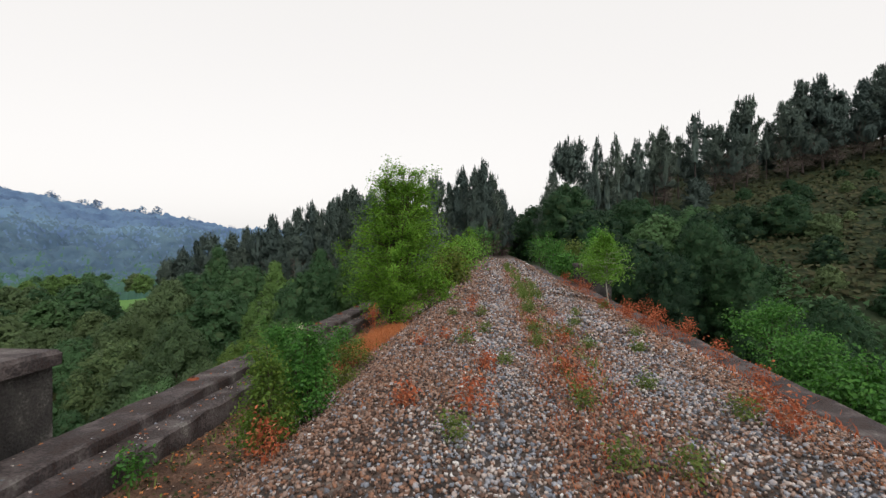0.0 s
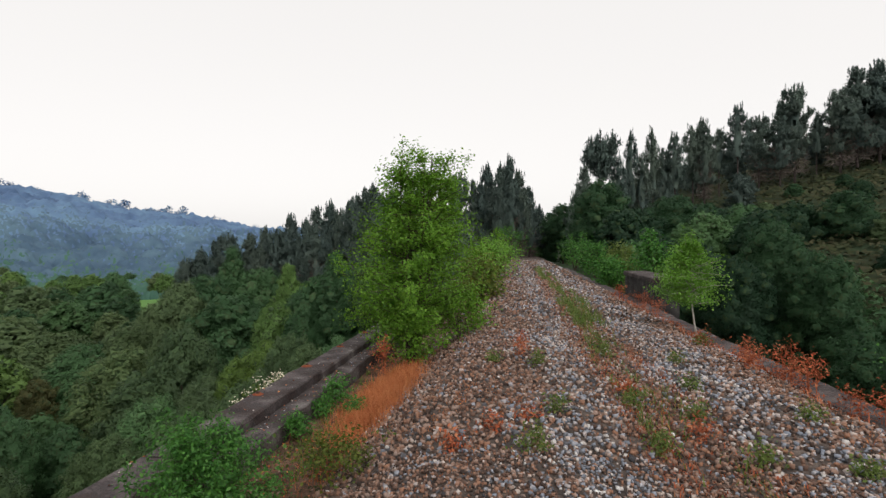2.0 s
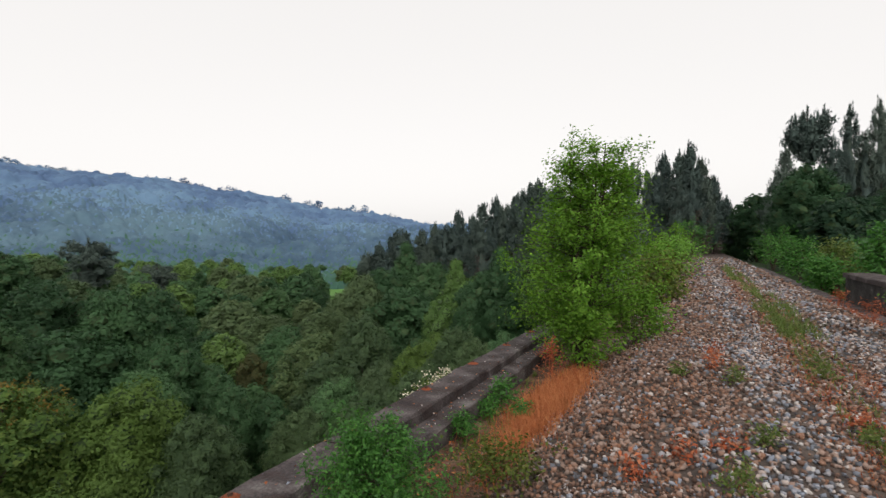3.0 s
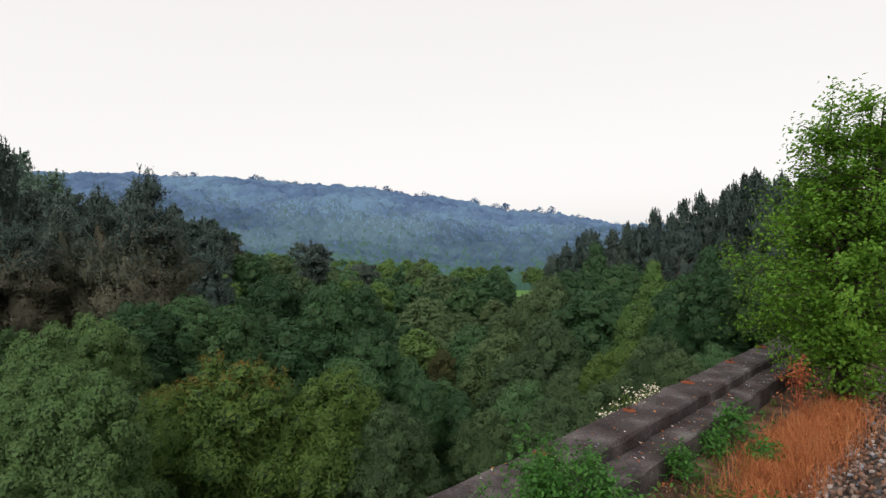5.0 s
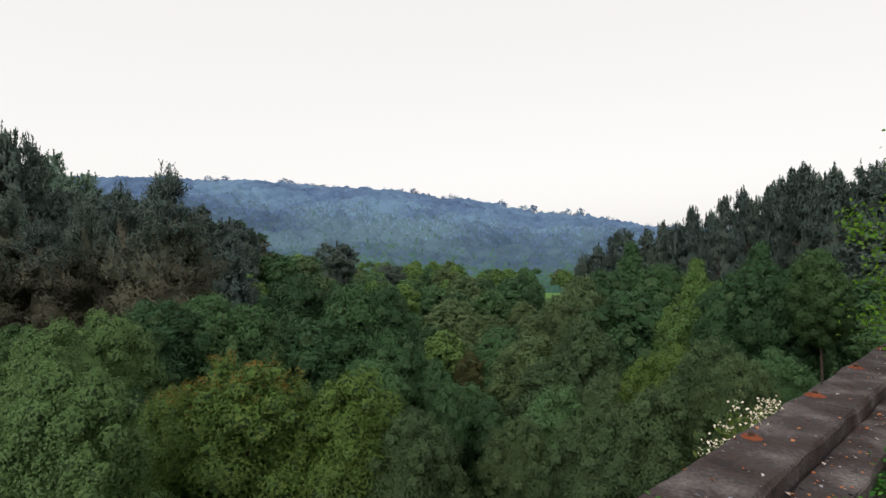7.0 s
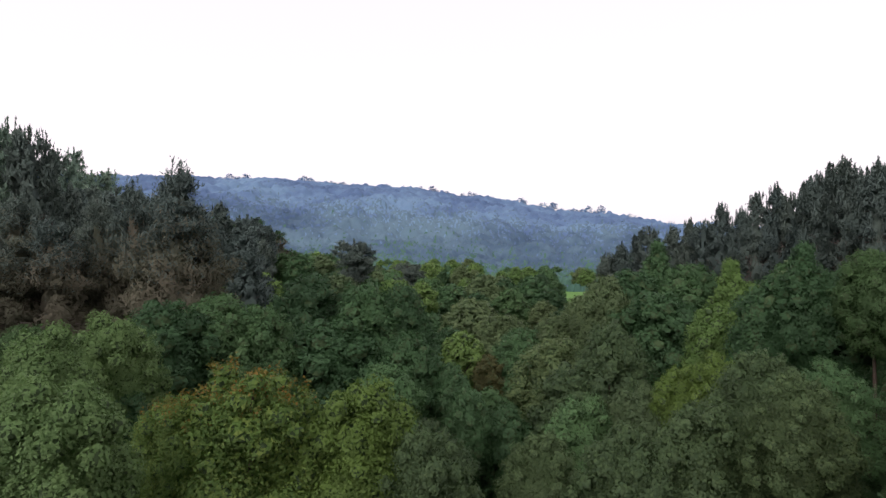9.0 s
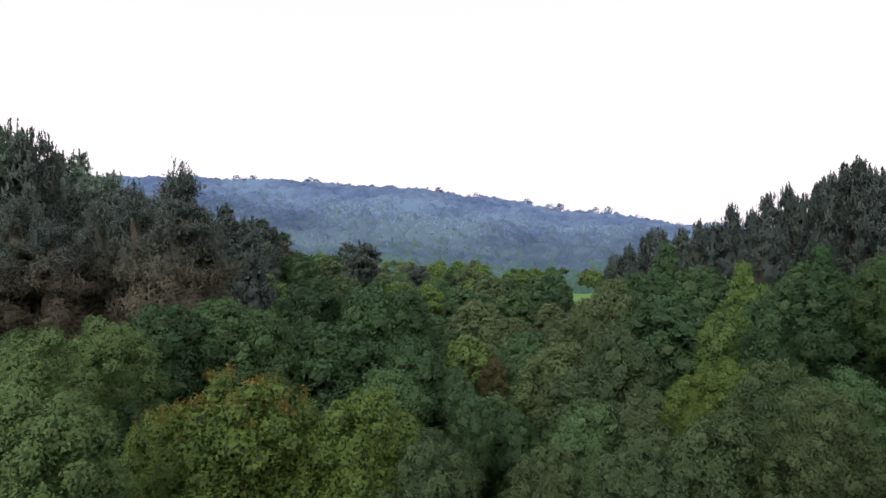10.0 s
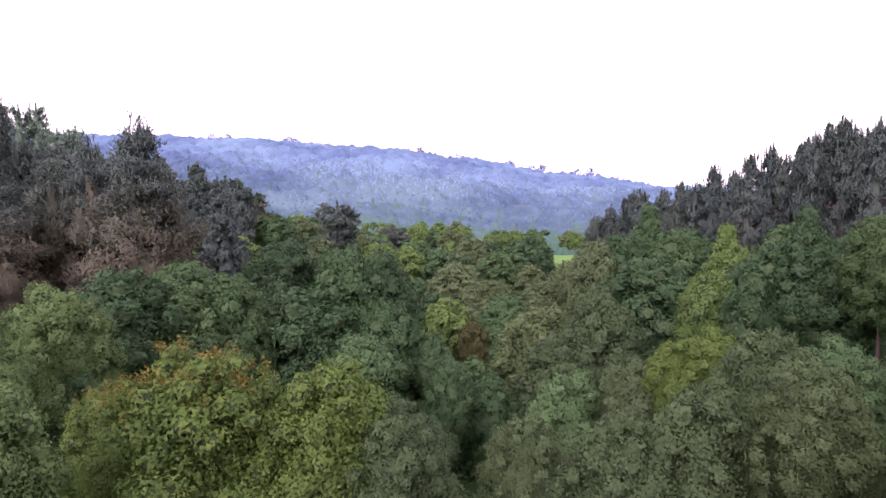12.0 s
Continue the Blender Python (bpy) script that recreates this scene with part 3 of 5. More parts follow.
    v = np.stack([p - d * ln * 0.4 - side * width * 0.5, p - d * ln * 0.4 + side * width * 0.5, p + d * ln * 0.6], 1).reshape(-1, 3)
    mid = np.array([lean[0] * 0.5, lean[1] * 0.5, 3.0])
    face = unit(d * 0.12 + unit((p - mid) * np.array([1, 1, 0.5])) * 0.8 + np.array([0, 0, 0.15]))
    v = facing(v, face).reshape(-1, 3, 3)
    green = p[:, 2] + rng.normal(0, 1.0, n) > (10 * top_from if top_mat else 99.0)
    for name_, k, material_, label_ in (("crown", ~green, mat, ""), ("crown_top", green, top_mat, "dark green needles of the pine top")):
        if k.any():
            soup = Soup().add(v[k].reshape(-1, 3), tris=np.arange(3 * k.sum()).reshape(-1, 3), normals=np.repeat(face[k], 3, 0))
            part_mesh(name_, soup.mesh(name_, material_), e, label_)
    heights = np.unique(root[:, 2])
    sides = np.linspace(0, 2 * np.pi, 11)[:-1]
    soup, rings = Soup(), []
    for h in heights:
        out_to = 0.30 * np.mean(np.hypot(tip[root[:, 2] == h][:, 0] - lean[0] * h / 10, tip[root[:, 2] == h][:, 1] - lean[1] * h / 10)) * rng.uniform(0.8, 1.15, 10)
        rings.append(np.stack([lean[0] * h / 10 + np.cos(sides) * out_to, lean[1] * h / 10 + np.sin(sides) * out_to, h + rng.normal(0.1, 0.12, 10)], 1))
    m = len(heights)
    a, b = np.meshgrid(np.arange(m - 1), np.arange(10), indexing="ij")
    q = np.stack([a * 10 + b, a * 10 + (b + 1) % 10, (a + 1) * 10 + (b + 1) % 10, (a + 1) * 10 + b], -1).reshape(-1, 4)
    v = np.concatenate(rings)
    soup.add(v, quads=q, normals=unit((v - mid) * np.array([1, 1, 0.5]) + np.array([0, 0, 0.5])))
    part_mesh("inner_foliage", soup.mesh("inner_foliage", mat), e)
    if dead:
        z, a, q = rng.uniform(1.0, 10 * bare + 2.5, dead), rng.uniform(0, 2 * np.pi, dead), rng.uniform(0.1, 0.8, dead) * spread
        p = np.stack([np.cos(a) * q, np.sin(a) * q, z], 1)
        d = unit(np.stack([np.cos(a), np.sin(a), rng.normal(0, 0.4, dead)], 1))
        side = unit(np.cross(d, rng.normal(0, 1, (dead, 3)))) * 0.035
        v = np.stack([p - d * 0.35 - side, p - d * 0.35 + side, p + d * 0.45], 1)
        tagged(part_mesh("dead_foliage", mesh_from("dead_foliage", v.reshape(-1, 3), tris=np.arange(3 * dead).reshape(-1, 3), mat=M_DEADTWIG), e, "dead brown lower twigs"), kind="stuff")
    return e


OAK_LABEL, WILLOW_LABEL, SALLOW_LABEL = "dark green leafy oak in the valley", "light green leafy willow in the valley", "grey-green leafy sallow beside the viaduct"
PINE_LABEL = "tall dark green pine on the wooded bank"
# each kind: meshes for near, middle and far stands, and the name, label and leaf material of its trees
CROWNS = {
    "near": [broadleaf("tree", 1, 80000, 0.092, M_OAK, "", n=84, small=0.13, big=0.27, twigs=26, tips=1300), broadleaf("tree", 2, 80000, 0.092, M_OAK, "", n=90, small=0.13, big=0.26, twigs=26)],
    "mid": [broadleaf("tree", 3, 32000, 0.145, M_OAK, "", n=56), broadleaf("tree", 4, 32000, 0.145, M_OAK, "", n=62, small=0.17, big=0.34), broadleaf("tree", 5, 32000, 0.145, M_OAK, "", n=50, small=0.2, big=0.42)],
    "point": [broadleaf("tree", 6, 32000, 0.14, M_OAK, "", shape="pointed", n=64, small=0.17, big=0.30)],
    "far": [broadleaf("tree", 7, 9000, 0.27, M_OAK, "", n=44, twigs=10), broadleaf("tree", 8, 9000, 0.27, M_OAK, "", n=48, twigs=10), broadleaf("tree", 9, 9000, 0.27, M_OAK, "", n=40, twigs=10, big=0.44)],
}
PINE = [pine("pine_tree", 21, 9000, 0.36, 0.13, M_PINE, PINE_LABEL, spread=2.3, bare=0.22, dead=900), pine("pine_tree", 22, 9000, 0.36, 0.13, M_PINE, PINE_LABEL, spread=2.0, bare=0.28, dead=900), pine("pine_tree", 23, 9000, 0.36, 0.13, M_PINE, PINE_LABEL, spread=2.5, bare=0.3, dome=True, dead=900)]
PINE_LOW = [pine("pine_tree", 28, 2600, 0.62, 0.24, M_PINE, PINE_LABEL, spread=2.4, bare=0.15, shoots=1), pine("pine_tree", 29, 2600, 0.62, 0.24, M_PINE, PINE_LABEL, spread=2.2, bare=0.2, dome=True, shoots=1)]
SPARSE_PINE = [pine("pine_tree", 24, 2600, 0.42, 0.13, M_PINE, "tall thin pine with sparse needles on the skyline", spread=1.5, bare=0.42, whorl=0.06)]
LONE_PINE = [pine("pine_tree", 26, 3600, 0.42, 0.13, M_PINE, "lone umbrella pine with a bare trunk on the skyline", spread=1.9, bare=0.70, dome=True, whorl=0.028)]
DOME_PINE = [pine("pine_tree", 27, 7000, 0.42, 0.13, M_PINE, "round-headed pine rising from the valley woods", spread=2.6, bare=0.34, dome=True, dead=200)]
BROWN = [pine("pine_tree", 31, 42000, 0.21, 0.062, M_BROWNPINE, "pine with browning lower needles on the valley side", spread=3.3, bare=0.10, whorl=0.036, top_mat=M_PINE, top_from=0.64, shoots=5, dead=900),
         pine("pine_tree", 32, 42000, 0.21, 0.062, M_BROWNPINE, "pine with browning lower needles on the valley side", spread=3.0, bare=0.08, whorl=0.036, top_mat=M_PINE, top_from=0.72, shoots=5, dead=900)]
BROWN_FAR = [pine("pine_tree", 33, 7000, 0.42, 0.15, M_BROWNPINE, "far pine with brown lower needles", spread=2.1, bare=0.2, dome=True, top_mat=M_OAK, top_from=0.74, dead=300)]
GUM = [pine("gum_tree", 34, 5200, 0.34, 0.17, M_GUM, "slender grey-green gum tree on the skyline", spread=1.7, bare=0.2, dome=True, shoots=1, whorl=0.06)]

KINDS = {"OAK": ("oak_tree", OAK_LABEL, M_OAK), "WILLOW": ("willow_tree", WILLOW_LABEL, M_WILLOW), "SALLOW": ("sallow_tree", SALLOW_LABEL, M_SALLOW), "GREEN": ("alder_tree", "green leafy alder in the wooded valley", M_ALDER),
         "YELLOW": ("willow_tree", "green tree with leaves turning yellow and rust", M_AUTUMN), "YELLOW_GREEN": ("willow_tree", "yellow-green leafy tree in the valley", M_YELLOWTREE), "LIME": ("birch_tree", "light lime-green birch in the valley", M_LIMETREE),
         "OLIVE": ("alder_tree", "olive green leafy tree in the valley", M_OLIVE), "RUSSET": ("oak_tree", "small russet brown tree in the valley", M_RUSSET), "HOLM": ("holm_oak", "oak on the hillside with shade painted into its leaves", M_SHADEOAK)}
rng = np.random.default_rng(7)
placed = []


def plant(source, x, y, height, radius, kind=None):
    """A copy of a tree rooted in the ground at x, y, of that height and crown radius."""
    own = 10.0 if kind is None else H
    wide = radius / SPREAD
    tall = min(max(height / own, 0.8 * wide), 1.12 * wide) if kind else height / own
    m = Matrix.Translation((x, y, float(ground_z(x, y)) + height - own * tall)) @ Matrix.Rotation(rng.uniform(0, 6.28), 4, "Z") @ Matrix.Diagonal((wide, wide, tall, 1))
    ob = copy_thing(source, m)
    if kind:
        ob.name, ob["label"] = KINDS[kind][0], KINDS[kind][1]
        for k in ob.children:
            if k.name.split(".")[0] == "crown":
                k.material_slots[0].link = "OBJECT"
                k.material_slots[0].material = KINDS[kind][2]
    placed.append((x, y))
    return ob


def landmark(kind, x, y, top, radius):
    """A tree whose tip reaches the height top."""
    h = top - float(ground_z(x, y))
    if isinstance(kind, list):
        plant(kind[rng.integers(len(kind))], x, y, h, min(max(radius * 1.12, 0.09 * h), 0.42 * h))
        return
    base, point = kind.replace("_POINT", "").replace("_FAR", ""), kind.endswith("_POINT")
    r = math.hypot(x + 4, y - 12)
    stock = CROWNS["point"] if point else CROWNS["near" if r < 24 else "mid" if r < 55 else "far"]
    k = rng.integers(len(stock)) if base != "YELLOW" else 0
    if r < 24 and not point and base != "YELLOW":
        k = 1
    plant(stock[k], x, y, max(h, 2.5), radius * 1.15, base)


landmark("WILLOW", -17.3, 12.0, -1.5, 1.8)
landmark("YELLOW", -19.6, 16.6, -2.4, 2.7)
landmark("YELLOW_GREEN", -18.1, 19.6, -3.1, 2.5)
landmark("YELLOW", -20.3, 14.9, -3.0, 1.3)
landmark("SALLOW", -15.9, 20.4, -4.1, 1.7)
landmark("WILLOW", -27.4, 14.2, -1.4, 1.9)
landmark("WILLOW", -24.4, 12.1, -1.3, 1.7)
landmark("OAK", -25.8, 14.5, -4.2, 1.3)
landmark("OAK", -32.1, 17.0, -1.4, 2.5)
landmark("OAK", -33.5, 19.7, -1.5, 2.8)
landmark("OAK", -31.9, 21.4, -1.9, 2.1)
landmark("OAK", -37.4, 26.9, -0.7, 2.8)
landmark("OAK", -33.9, 29.2, -1.1, 3.1)
landmark("OAK", -31.8, 30.6, -1.3, 1.8)
landmark("OAK", -32.1, 25.7, -3.2, 3.6)
landmark("OAK", -28.0, 28.5, -3.8, 2.0)
landmark("GREEN", -26.0, 25.6, -4.8, 2.2)
landmark("GREEN", -26.4, 30.1, -5.5, 1.4)
landmark("GREEN", -24.1, 29.3, -6.2, 1.2)
landmark("SALLOW", -18.1, 22.3, -4.9, 1.6)
landmark("LIME", -67.8, 31.0, -0.6, 3.3)
landmark("LIME", -63.0, 32.8, -1.7, 2.7)
landmark("LIME", -60.7, 26.4, -2.2, 2.3)
landmark("GREEN", -88.3, 50.3, -0.1, 5.3)
landmark(DOME_PINE, -74.5, 51.1, 2.5, 3.1)
landmark(DOME_PINE, -76.6, 62.7, -1.3, 2.7)
landmark("OLIVE", -68.5, 72.4, -4.1, 4.7)
landmark("GREEN", -68.8, 65.9, -5.0, 4.1)
landmark("OAK", -65.1, 81.2, -4.7, 4.4)
landmark("OAK", -61.0, 71.3, -5.5, 3.0)
landmark("OLIVE", -50.3, 53.6, -5.1, 4.1)
landmark("GREEN", -56.6, 52.0, -7.2, 2.5)
landmark("OLIVE", -42.1, 50.3, -5.9, 3.3)
landmark("GREEN", -34.6, 44.9, -6.1, 2.8)
landmark("RUSSET", -34.2, 40.6, -7.5, 1.3)
landmark("GREEN", -28.7, 39.1, -6.7, 1.9)
landmark("OAK", -23.9, 31.9, -7.6, 1.6)
landmark("GREEN", -88.5, 66.4, -3.4, 5.4)
landmark("OLIVE", -33.8, 52.4, -3.7, 2.8)
landmark("OLIVE", -27.8, 47.0, -1.4, 2.6)
landmark("OLIVE", -32.2, 47.2, -4.7, 2.8)
landmark("SALLOW_FAR", -20.8, 37.0, -3.1, 2.1)
landmark("SALLOW_FAR", -25.6, 38.2, -4.8, 2.8)
landmark("SALLOW_FAR", -22.0, 35.6, -5.5, 2.6)
landmark("OAK_POINT", -27.5, 54.3, 1.5, 2.6)
landmark("OAK", -28.2, 51.5, -0.9, 3.2)
landmark("OAK", -24.0, 52.7, -0.5, 2.8)
landmark("OAK", -23.5, 47.2, -2.2, 3.7)
landmark("LIME_POINT", -16.8, 42.8, 0.3, 1.7)
landmark("LIME", -17.0, 41.4, -2.2, 1.6)
landmark("OAK_POINT", -12.1, 39.1, 1.2, 1.8)
landmark("OAK", -13.4, 39.7, -0.4, 2.1)
landmark("OAK", -11.0, 39.3, -0.0, 1.5)
landmark("WILLOW", -9.5, 37.7, 0.9, 1.1)
landmark("YELLOW_GREEN", -12.5, 31.2, -2.9, 1.3)
landmark("YELLOW_GREEN", -13.8, 31.0, -3.5, 1.2)
landmark("SALLOW", -9.6, 27.0, -1.8, 1.6)
landmark("SALLOW", -10.4, 25.3, -3.1, 1.8)
landmark("SALLOW", -8.2, 25.3, -1.9, 1.1)
landmark("GREEN", -9.1, 31.2, -2.6, 1.3)
landmark("OLIVE", -15.2, 30.5, -4.5, 1.9)
landmark("GREEN", -17.0, 29.2, -5.1, 2.1)
landmark("SALLOW", -14.9, 24.3, -4.8, 1.4)
landmark("SALLOW", -11.4, 23.4, -3.6, 1.6)
landmark(PINE, -46.4, 75.6, 0.2, 1.7)
landmark(PINE, -44.3, 75.7, 1.5, 2.0)
landmark(PINE, -41.3, 74.1, 2.4, 1.9)
landmark(PINE, -38.8, 73.1, 3.6, 1.8)
landmark(PINE, -37.2, 76.3, 3.5, 2.1)
landmark(PINE, -34.8, 75.2, 4.3, 1.8)
landmark(PINE, -32.1, 73.2, 4.0, 1.7)
landmark(PINE, -30.1, 72.8, 5.8, 2.0)
landmark(PINE, -27.7, 71.7, 5.0, 1.7)
landmark(PINE, -24.9, 68.4, 6.3, 1.8)
landmark(PINE, -23.4, 68.8, 7.0, 1.7)
landmark(PINE, -22.1, 69.3, 6.2, 1.6)
landmark(PINE, -20.3, 67.7, 6.5, 1.5)
landmark(PINE, -19.0, 65.9, 7.3, 1.6)
landmark(PINE, -17.7, 65.1, 8.0, 1.8)
landmark(PINE, -16.5, 64.3, 8.2, 1.9)
landmark(PINE, -15.3, 64.7, 7.4, 1.8)
landmark(GUM, -53.6, 10.9, 10.9, 1.4)
landmark(PINE, -49.8, 12.1, 9.7, 1.9)
landmark(GUM, -49.7, 9.9, 10.0, 1.8)
landmark(PINE, -56.0, 13.2, 8.9, 1.3)
landmark(GUM, -83.6, 15.3, 13.6, 1.5)
landmark(GUM, -83.4, 17.0, 13.9, 1.7)
landmark(GUM, -87.7, 19.2, 11.7, 2.1)
landmark(GUM, -87.4, 21.1, 12.1, 2.1)
landmark(GUM, -81.9, 17.9, 9.8, 2.1)
landmark(BROWN_FAR, -89.2, 35.8, 6.4, 2.6)
landmark(BROWN_FAR, -88.5, 38.3, 5.9, 2.7)
landmark(BROWN_FAR, -89.7, 41.1, 6.2, 2.6)
landmark(BROWN_FAR, -86.9, 43.1, 4.5, 2.5)
landmark(BROWN_FAR, -93.2, 49.1, 1.0, 3.2)
landmark(BROWN, -39.5, 19.2, 6.5, 3.3)
landmark(BROWN, -42.0, 17.2, 5.5, 2.3)
landmark(BROWN, -43.3, 15.4, 4.5, 2.1)
landmark(BROWN, -41.5, 13.1, 3.0, 2.6)
landmark(BROWN, -44.5, 11.5, 4.5, 2.7)
landmark(BROWN, -41.5, 10.1, 2.5, 2.7)
landmark(BROWN, -41.6, 20.9, 2.9, 2.2)
landmark(PINE, -50.3, 14.5, 5.7, 1.6)
landmark(PINE, -51.2, 10.8, 7.1, 1.9)
landmark(PINE, -18.5, 64.8, 7.2, 1.6)
landmark(PINE, -16.2, 63.3, 7.8, 1.6)
landmark(PINE, -14.1, 61.8, 7.4, 1.8)
landmark(PINE, -11.4, 62.3, 7.6, 2.0)
landmark(PINE, -7.9, 70.6, 10.3, 1.5)
landmark(PINE, -6.2, 70.9, 9.3, 1.4)
landmark(PINE, -4.8, 70.8, 11.1, 1.7)
landmark(PINE, -3.0, 68.9, 10.8, 1.6)
landmark(PINE, -1.8, 68.8, 11.7, 1.5)
landmark(PINE, -0.7, 71.0, 10.4, 1.5)
landmark(PINE, 0.3, 73.2, 8.6, 1.4)
landmark(PINE, 1.8, 79.4, 6.8, 1.3)
landmark(LONE_PINE, 7.8, 67.7, 14.2, 2.0)
landmark(PINE, 5.8, 64.6, 9.8, 1.4)
landmark(PINE, 4.5, 61.1, 6.9, 1.3)
landmark(SPARSE_PINE, 11.4, 69.2, 14.1, 1.1)
landmark(SPARSE_PINE, 13.9, 69.6, 14.4, 1.1)
landmark(SPARSE_PINE, 9.9, 68.0, 11.1, 1.3)
landmark(SPARSE_PINE, 12.7, 69.4, 11.6, 1.3)
landmark(SPARSE_PINE, 16.4, 70.2, 14.0, 1.3)
landmark(SPARSE_PINE, 15.2, 70.8, 12.3, 1.4)
landmark(SPARSE_PINE, 18.7, 71.5, 14.9, 1.5)
landmark(PINE, 19.8, 71.0, 15.6, 1.6)
landmark(SPARSE_PINE, 21.9, 72.6, 14.7, 1.4)
landmark(SPARSE_PINE, 23.5, 71.5, 17.1, 1.5)
landmark(PINE, 26.3, 72.8, 16.1, 1.7)
landmark(PINE, 28.1, 71.9, 17.1, 1.6)
landmark(PINE, 29.6, 71.8, 19.2, 1.8)
landmark(SPARSE_PINE, 31.7, 71.6, 15.9, 0.8)
landmark(PINE, 33.8, 71.1, 18.2, 2.0)
landmark(PINE, 35.4, 70.8, 20.5, 2.2)
landmark(PINE, 37.5, 70.7, 20.9, 2.5)
landmark(PINE, 38.8, 70.4, 19.0, 2.0)
landmark(PINE, 41.3, 69.8, 20.1, 1.8)
landmark(PINE, 43.0, 69.4, 21.5, 2.2)
landmark(PINE, 44.5, 68.2, 21.8, 2.5)
landmark(PINE, 46.0, 67.2, 21.7, 2.4)
landmark("HOLM", 8.8, 30.8, 2.3, 1.4)
landmark("HOLM", 7.0, 29.4, 0.9, 1.4)
landmark("HOLM", 5.9, 31.8, 1.0, 1.4)
landmark("HOLM", 9.4, 28.4, 1.1, 1.3)
landmark("HOLM", 8.8, 54.6, 4.5, 2.6)
landmark("HOLM", 6.4, 56.8, 7.2, 2.6)
landmark("HOLM", 12.4, 56.8, 5.7, 2.9)
landmark("HOLM", 15.0, 53.0, 4.3, 2.7)
landmark("HOLM", 20.4, 53.0, 4.7, 2.4)
landmark("HOLM", 23.3, 51.5, 5.3, 2.1)
landmark("HOLM", 7.4, 22.6, -0.5, 1.1)
landmark("HOLM", 8.0, 20.1, -0.4, 1.0)
landmark("HOLM", 6.4, 18.7, -0.6, 0.7)
landmark("GREEN", -1.2, 84.0, 6.4, 2.2)
landmark("GREEN", 1.6, 80.0, 5.4, 2.0)
landmark("OLIVE", -3.6, 78.0, 6.2, 2.2)
landmark("HOLM", 4.6, 76.0, 6.6, 2.4)
landmark("GREEN", 0.6, 92.0, 6.2, 2.4)



def valley(x, y):
    dx, dy = x + 3, y - 11
    return -0.68 * dx + 0.73 * dy, 0.73 * dx + 0.68 * dy


def free(x, y, gap):
    return all((x - a) ** 2 + (y - b) ** 2 > gap * gap for a, b in placed)


def fill(tries, gap, x0, x1, y0, y1, choose):
    for k in range(tries):
        x, y = rng.uniform(x0, x1), rng.uniform(y0, y1)
        ok = choose(x, y)
        if ok is None or not free(x, y, gap):
            continue
        plant(*ok[:1], x, y, ok[1], ok[2], ok[3] if len(ok) > 3 else None)


def in_meadow(x, y):
    u, v = (x + 73) * 0.796 + (y - 102) * 0.605, -(x + 73) * 0.605 + (y - 102) * 0.796
    return abs(u) < 6.0 and -13 < v < 11


def pick(stock):
    return stock[rng.integers(len(stock))]


def near_valley(x, y):
    d, s = valley(x, y)
    if x > -8.0 or d < 6 or d > 40 or abs(s) > 34:
        return None
    kind = "WILLOW" if s < -16 else ("OAK", "GREEN", "OAK", "SALLOW")[rng.integers(4)]
    h = rng.uniform(3.6, 5.4)
    return pick(CROWNS["mid" if d < 24 else "far"]), h, h * 0.42, kind


def bank_pines(x, y):
    d, s = valley(x, y)
    if in_meadow(x, y) or abs(x - 0.3) < 7 or d < 24 or d > 92 or not (s < -24 and s < -0.52 * (d - 3)):
        return None
    h = rng.uniform(7.0, 10.0)
    return pick(PINE_LOW), h, h * 0.3


def ridge_pines(x, y):
    d, s = valley(x, y)
    if x < 0 and abs(x - 0.3) > 7 and 26 < d < 92 and s > 24 - 0.25 * max(0, d - 60):
        h = rng.uniform(5.0, 7.5)
        return pick(PINE_LOW), h, h * 0.34
    return None


def right_hill(x, y):
    d, s = valley(x, y)
    if x < 6 or y < 8:
        return None
    open_slope = x + 1 > 0.40 * (y - 6)
    if s > 66 or (s > 48 and not open_slope):
        h = rng.uniform(2.6, 4.2)
        return (pick(PINE_LOW), h, h * 0.36) if s < 84 and y > 30 else None
    if open_slope and x > 11:
        if rng.uniform() < 0.30:
            h = rng.uniform(0.7, 1.9)
            return pick(CROWNS["far"]), h, h * 0.75, "HOLM" if rng.uniform() < 0.6 else "OLIVE"
        return None
    h = rng.uniform(3.6, 5.4)
    return pick(CROWNS["mid" if y < 26 else "far"]), h, h * 0.42, "HOLM" if rng.uniform() < 0.75 else "GREEN"


def mid_valley(x, y):
    d, s = valley(x, y)
    r = math.hypot(d, s)
    if in_meadow(x, y) or x > -6.5 or r < 32 or d > 116 or (r > 66 and abs(0.81 * (x + 4.5) + 0.585 * (y - 12)) < 4.2):
        return None
    h = rng.uniform(4.2, 6.6)
    return pick(CROWNS["far"]), h, h * 0.42, ("OAK", "GREEN", "OLIVE", "OAK", "LIME")[rng.integers(5)]


fill(900, 3.9, -46, -8, 0, 50, near_valley)
fill(2000, 4.2, -92, 0, 8, 92, bank_pines)
fill(1500, 2.9, -40, 0, 30, 92, ridge_pines)
fill(3200, 3.2, 6, 60, 8, 92, right_hill)
def floor_trees(x, y):
    d, s = valley(x, y)
    r = math.hypot(d, s)
    if in_meadow(x, y) or not 112 < r < 172 or not -0.7 < s / max(d, 1) < 0.5 or (r < 128 and abs(0.81 * (x + 4.5) + 0.585 * (y - 12)) < 5.5):
        return None
    h = rng.uniform(3.6, 5.6)
    return pick(CROWNS["far"]), h, h * 0.55, ("LIME", "GREEN", "OLIVE", "LIME")[rng.integers(4)]


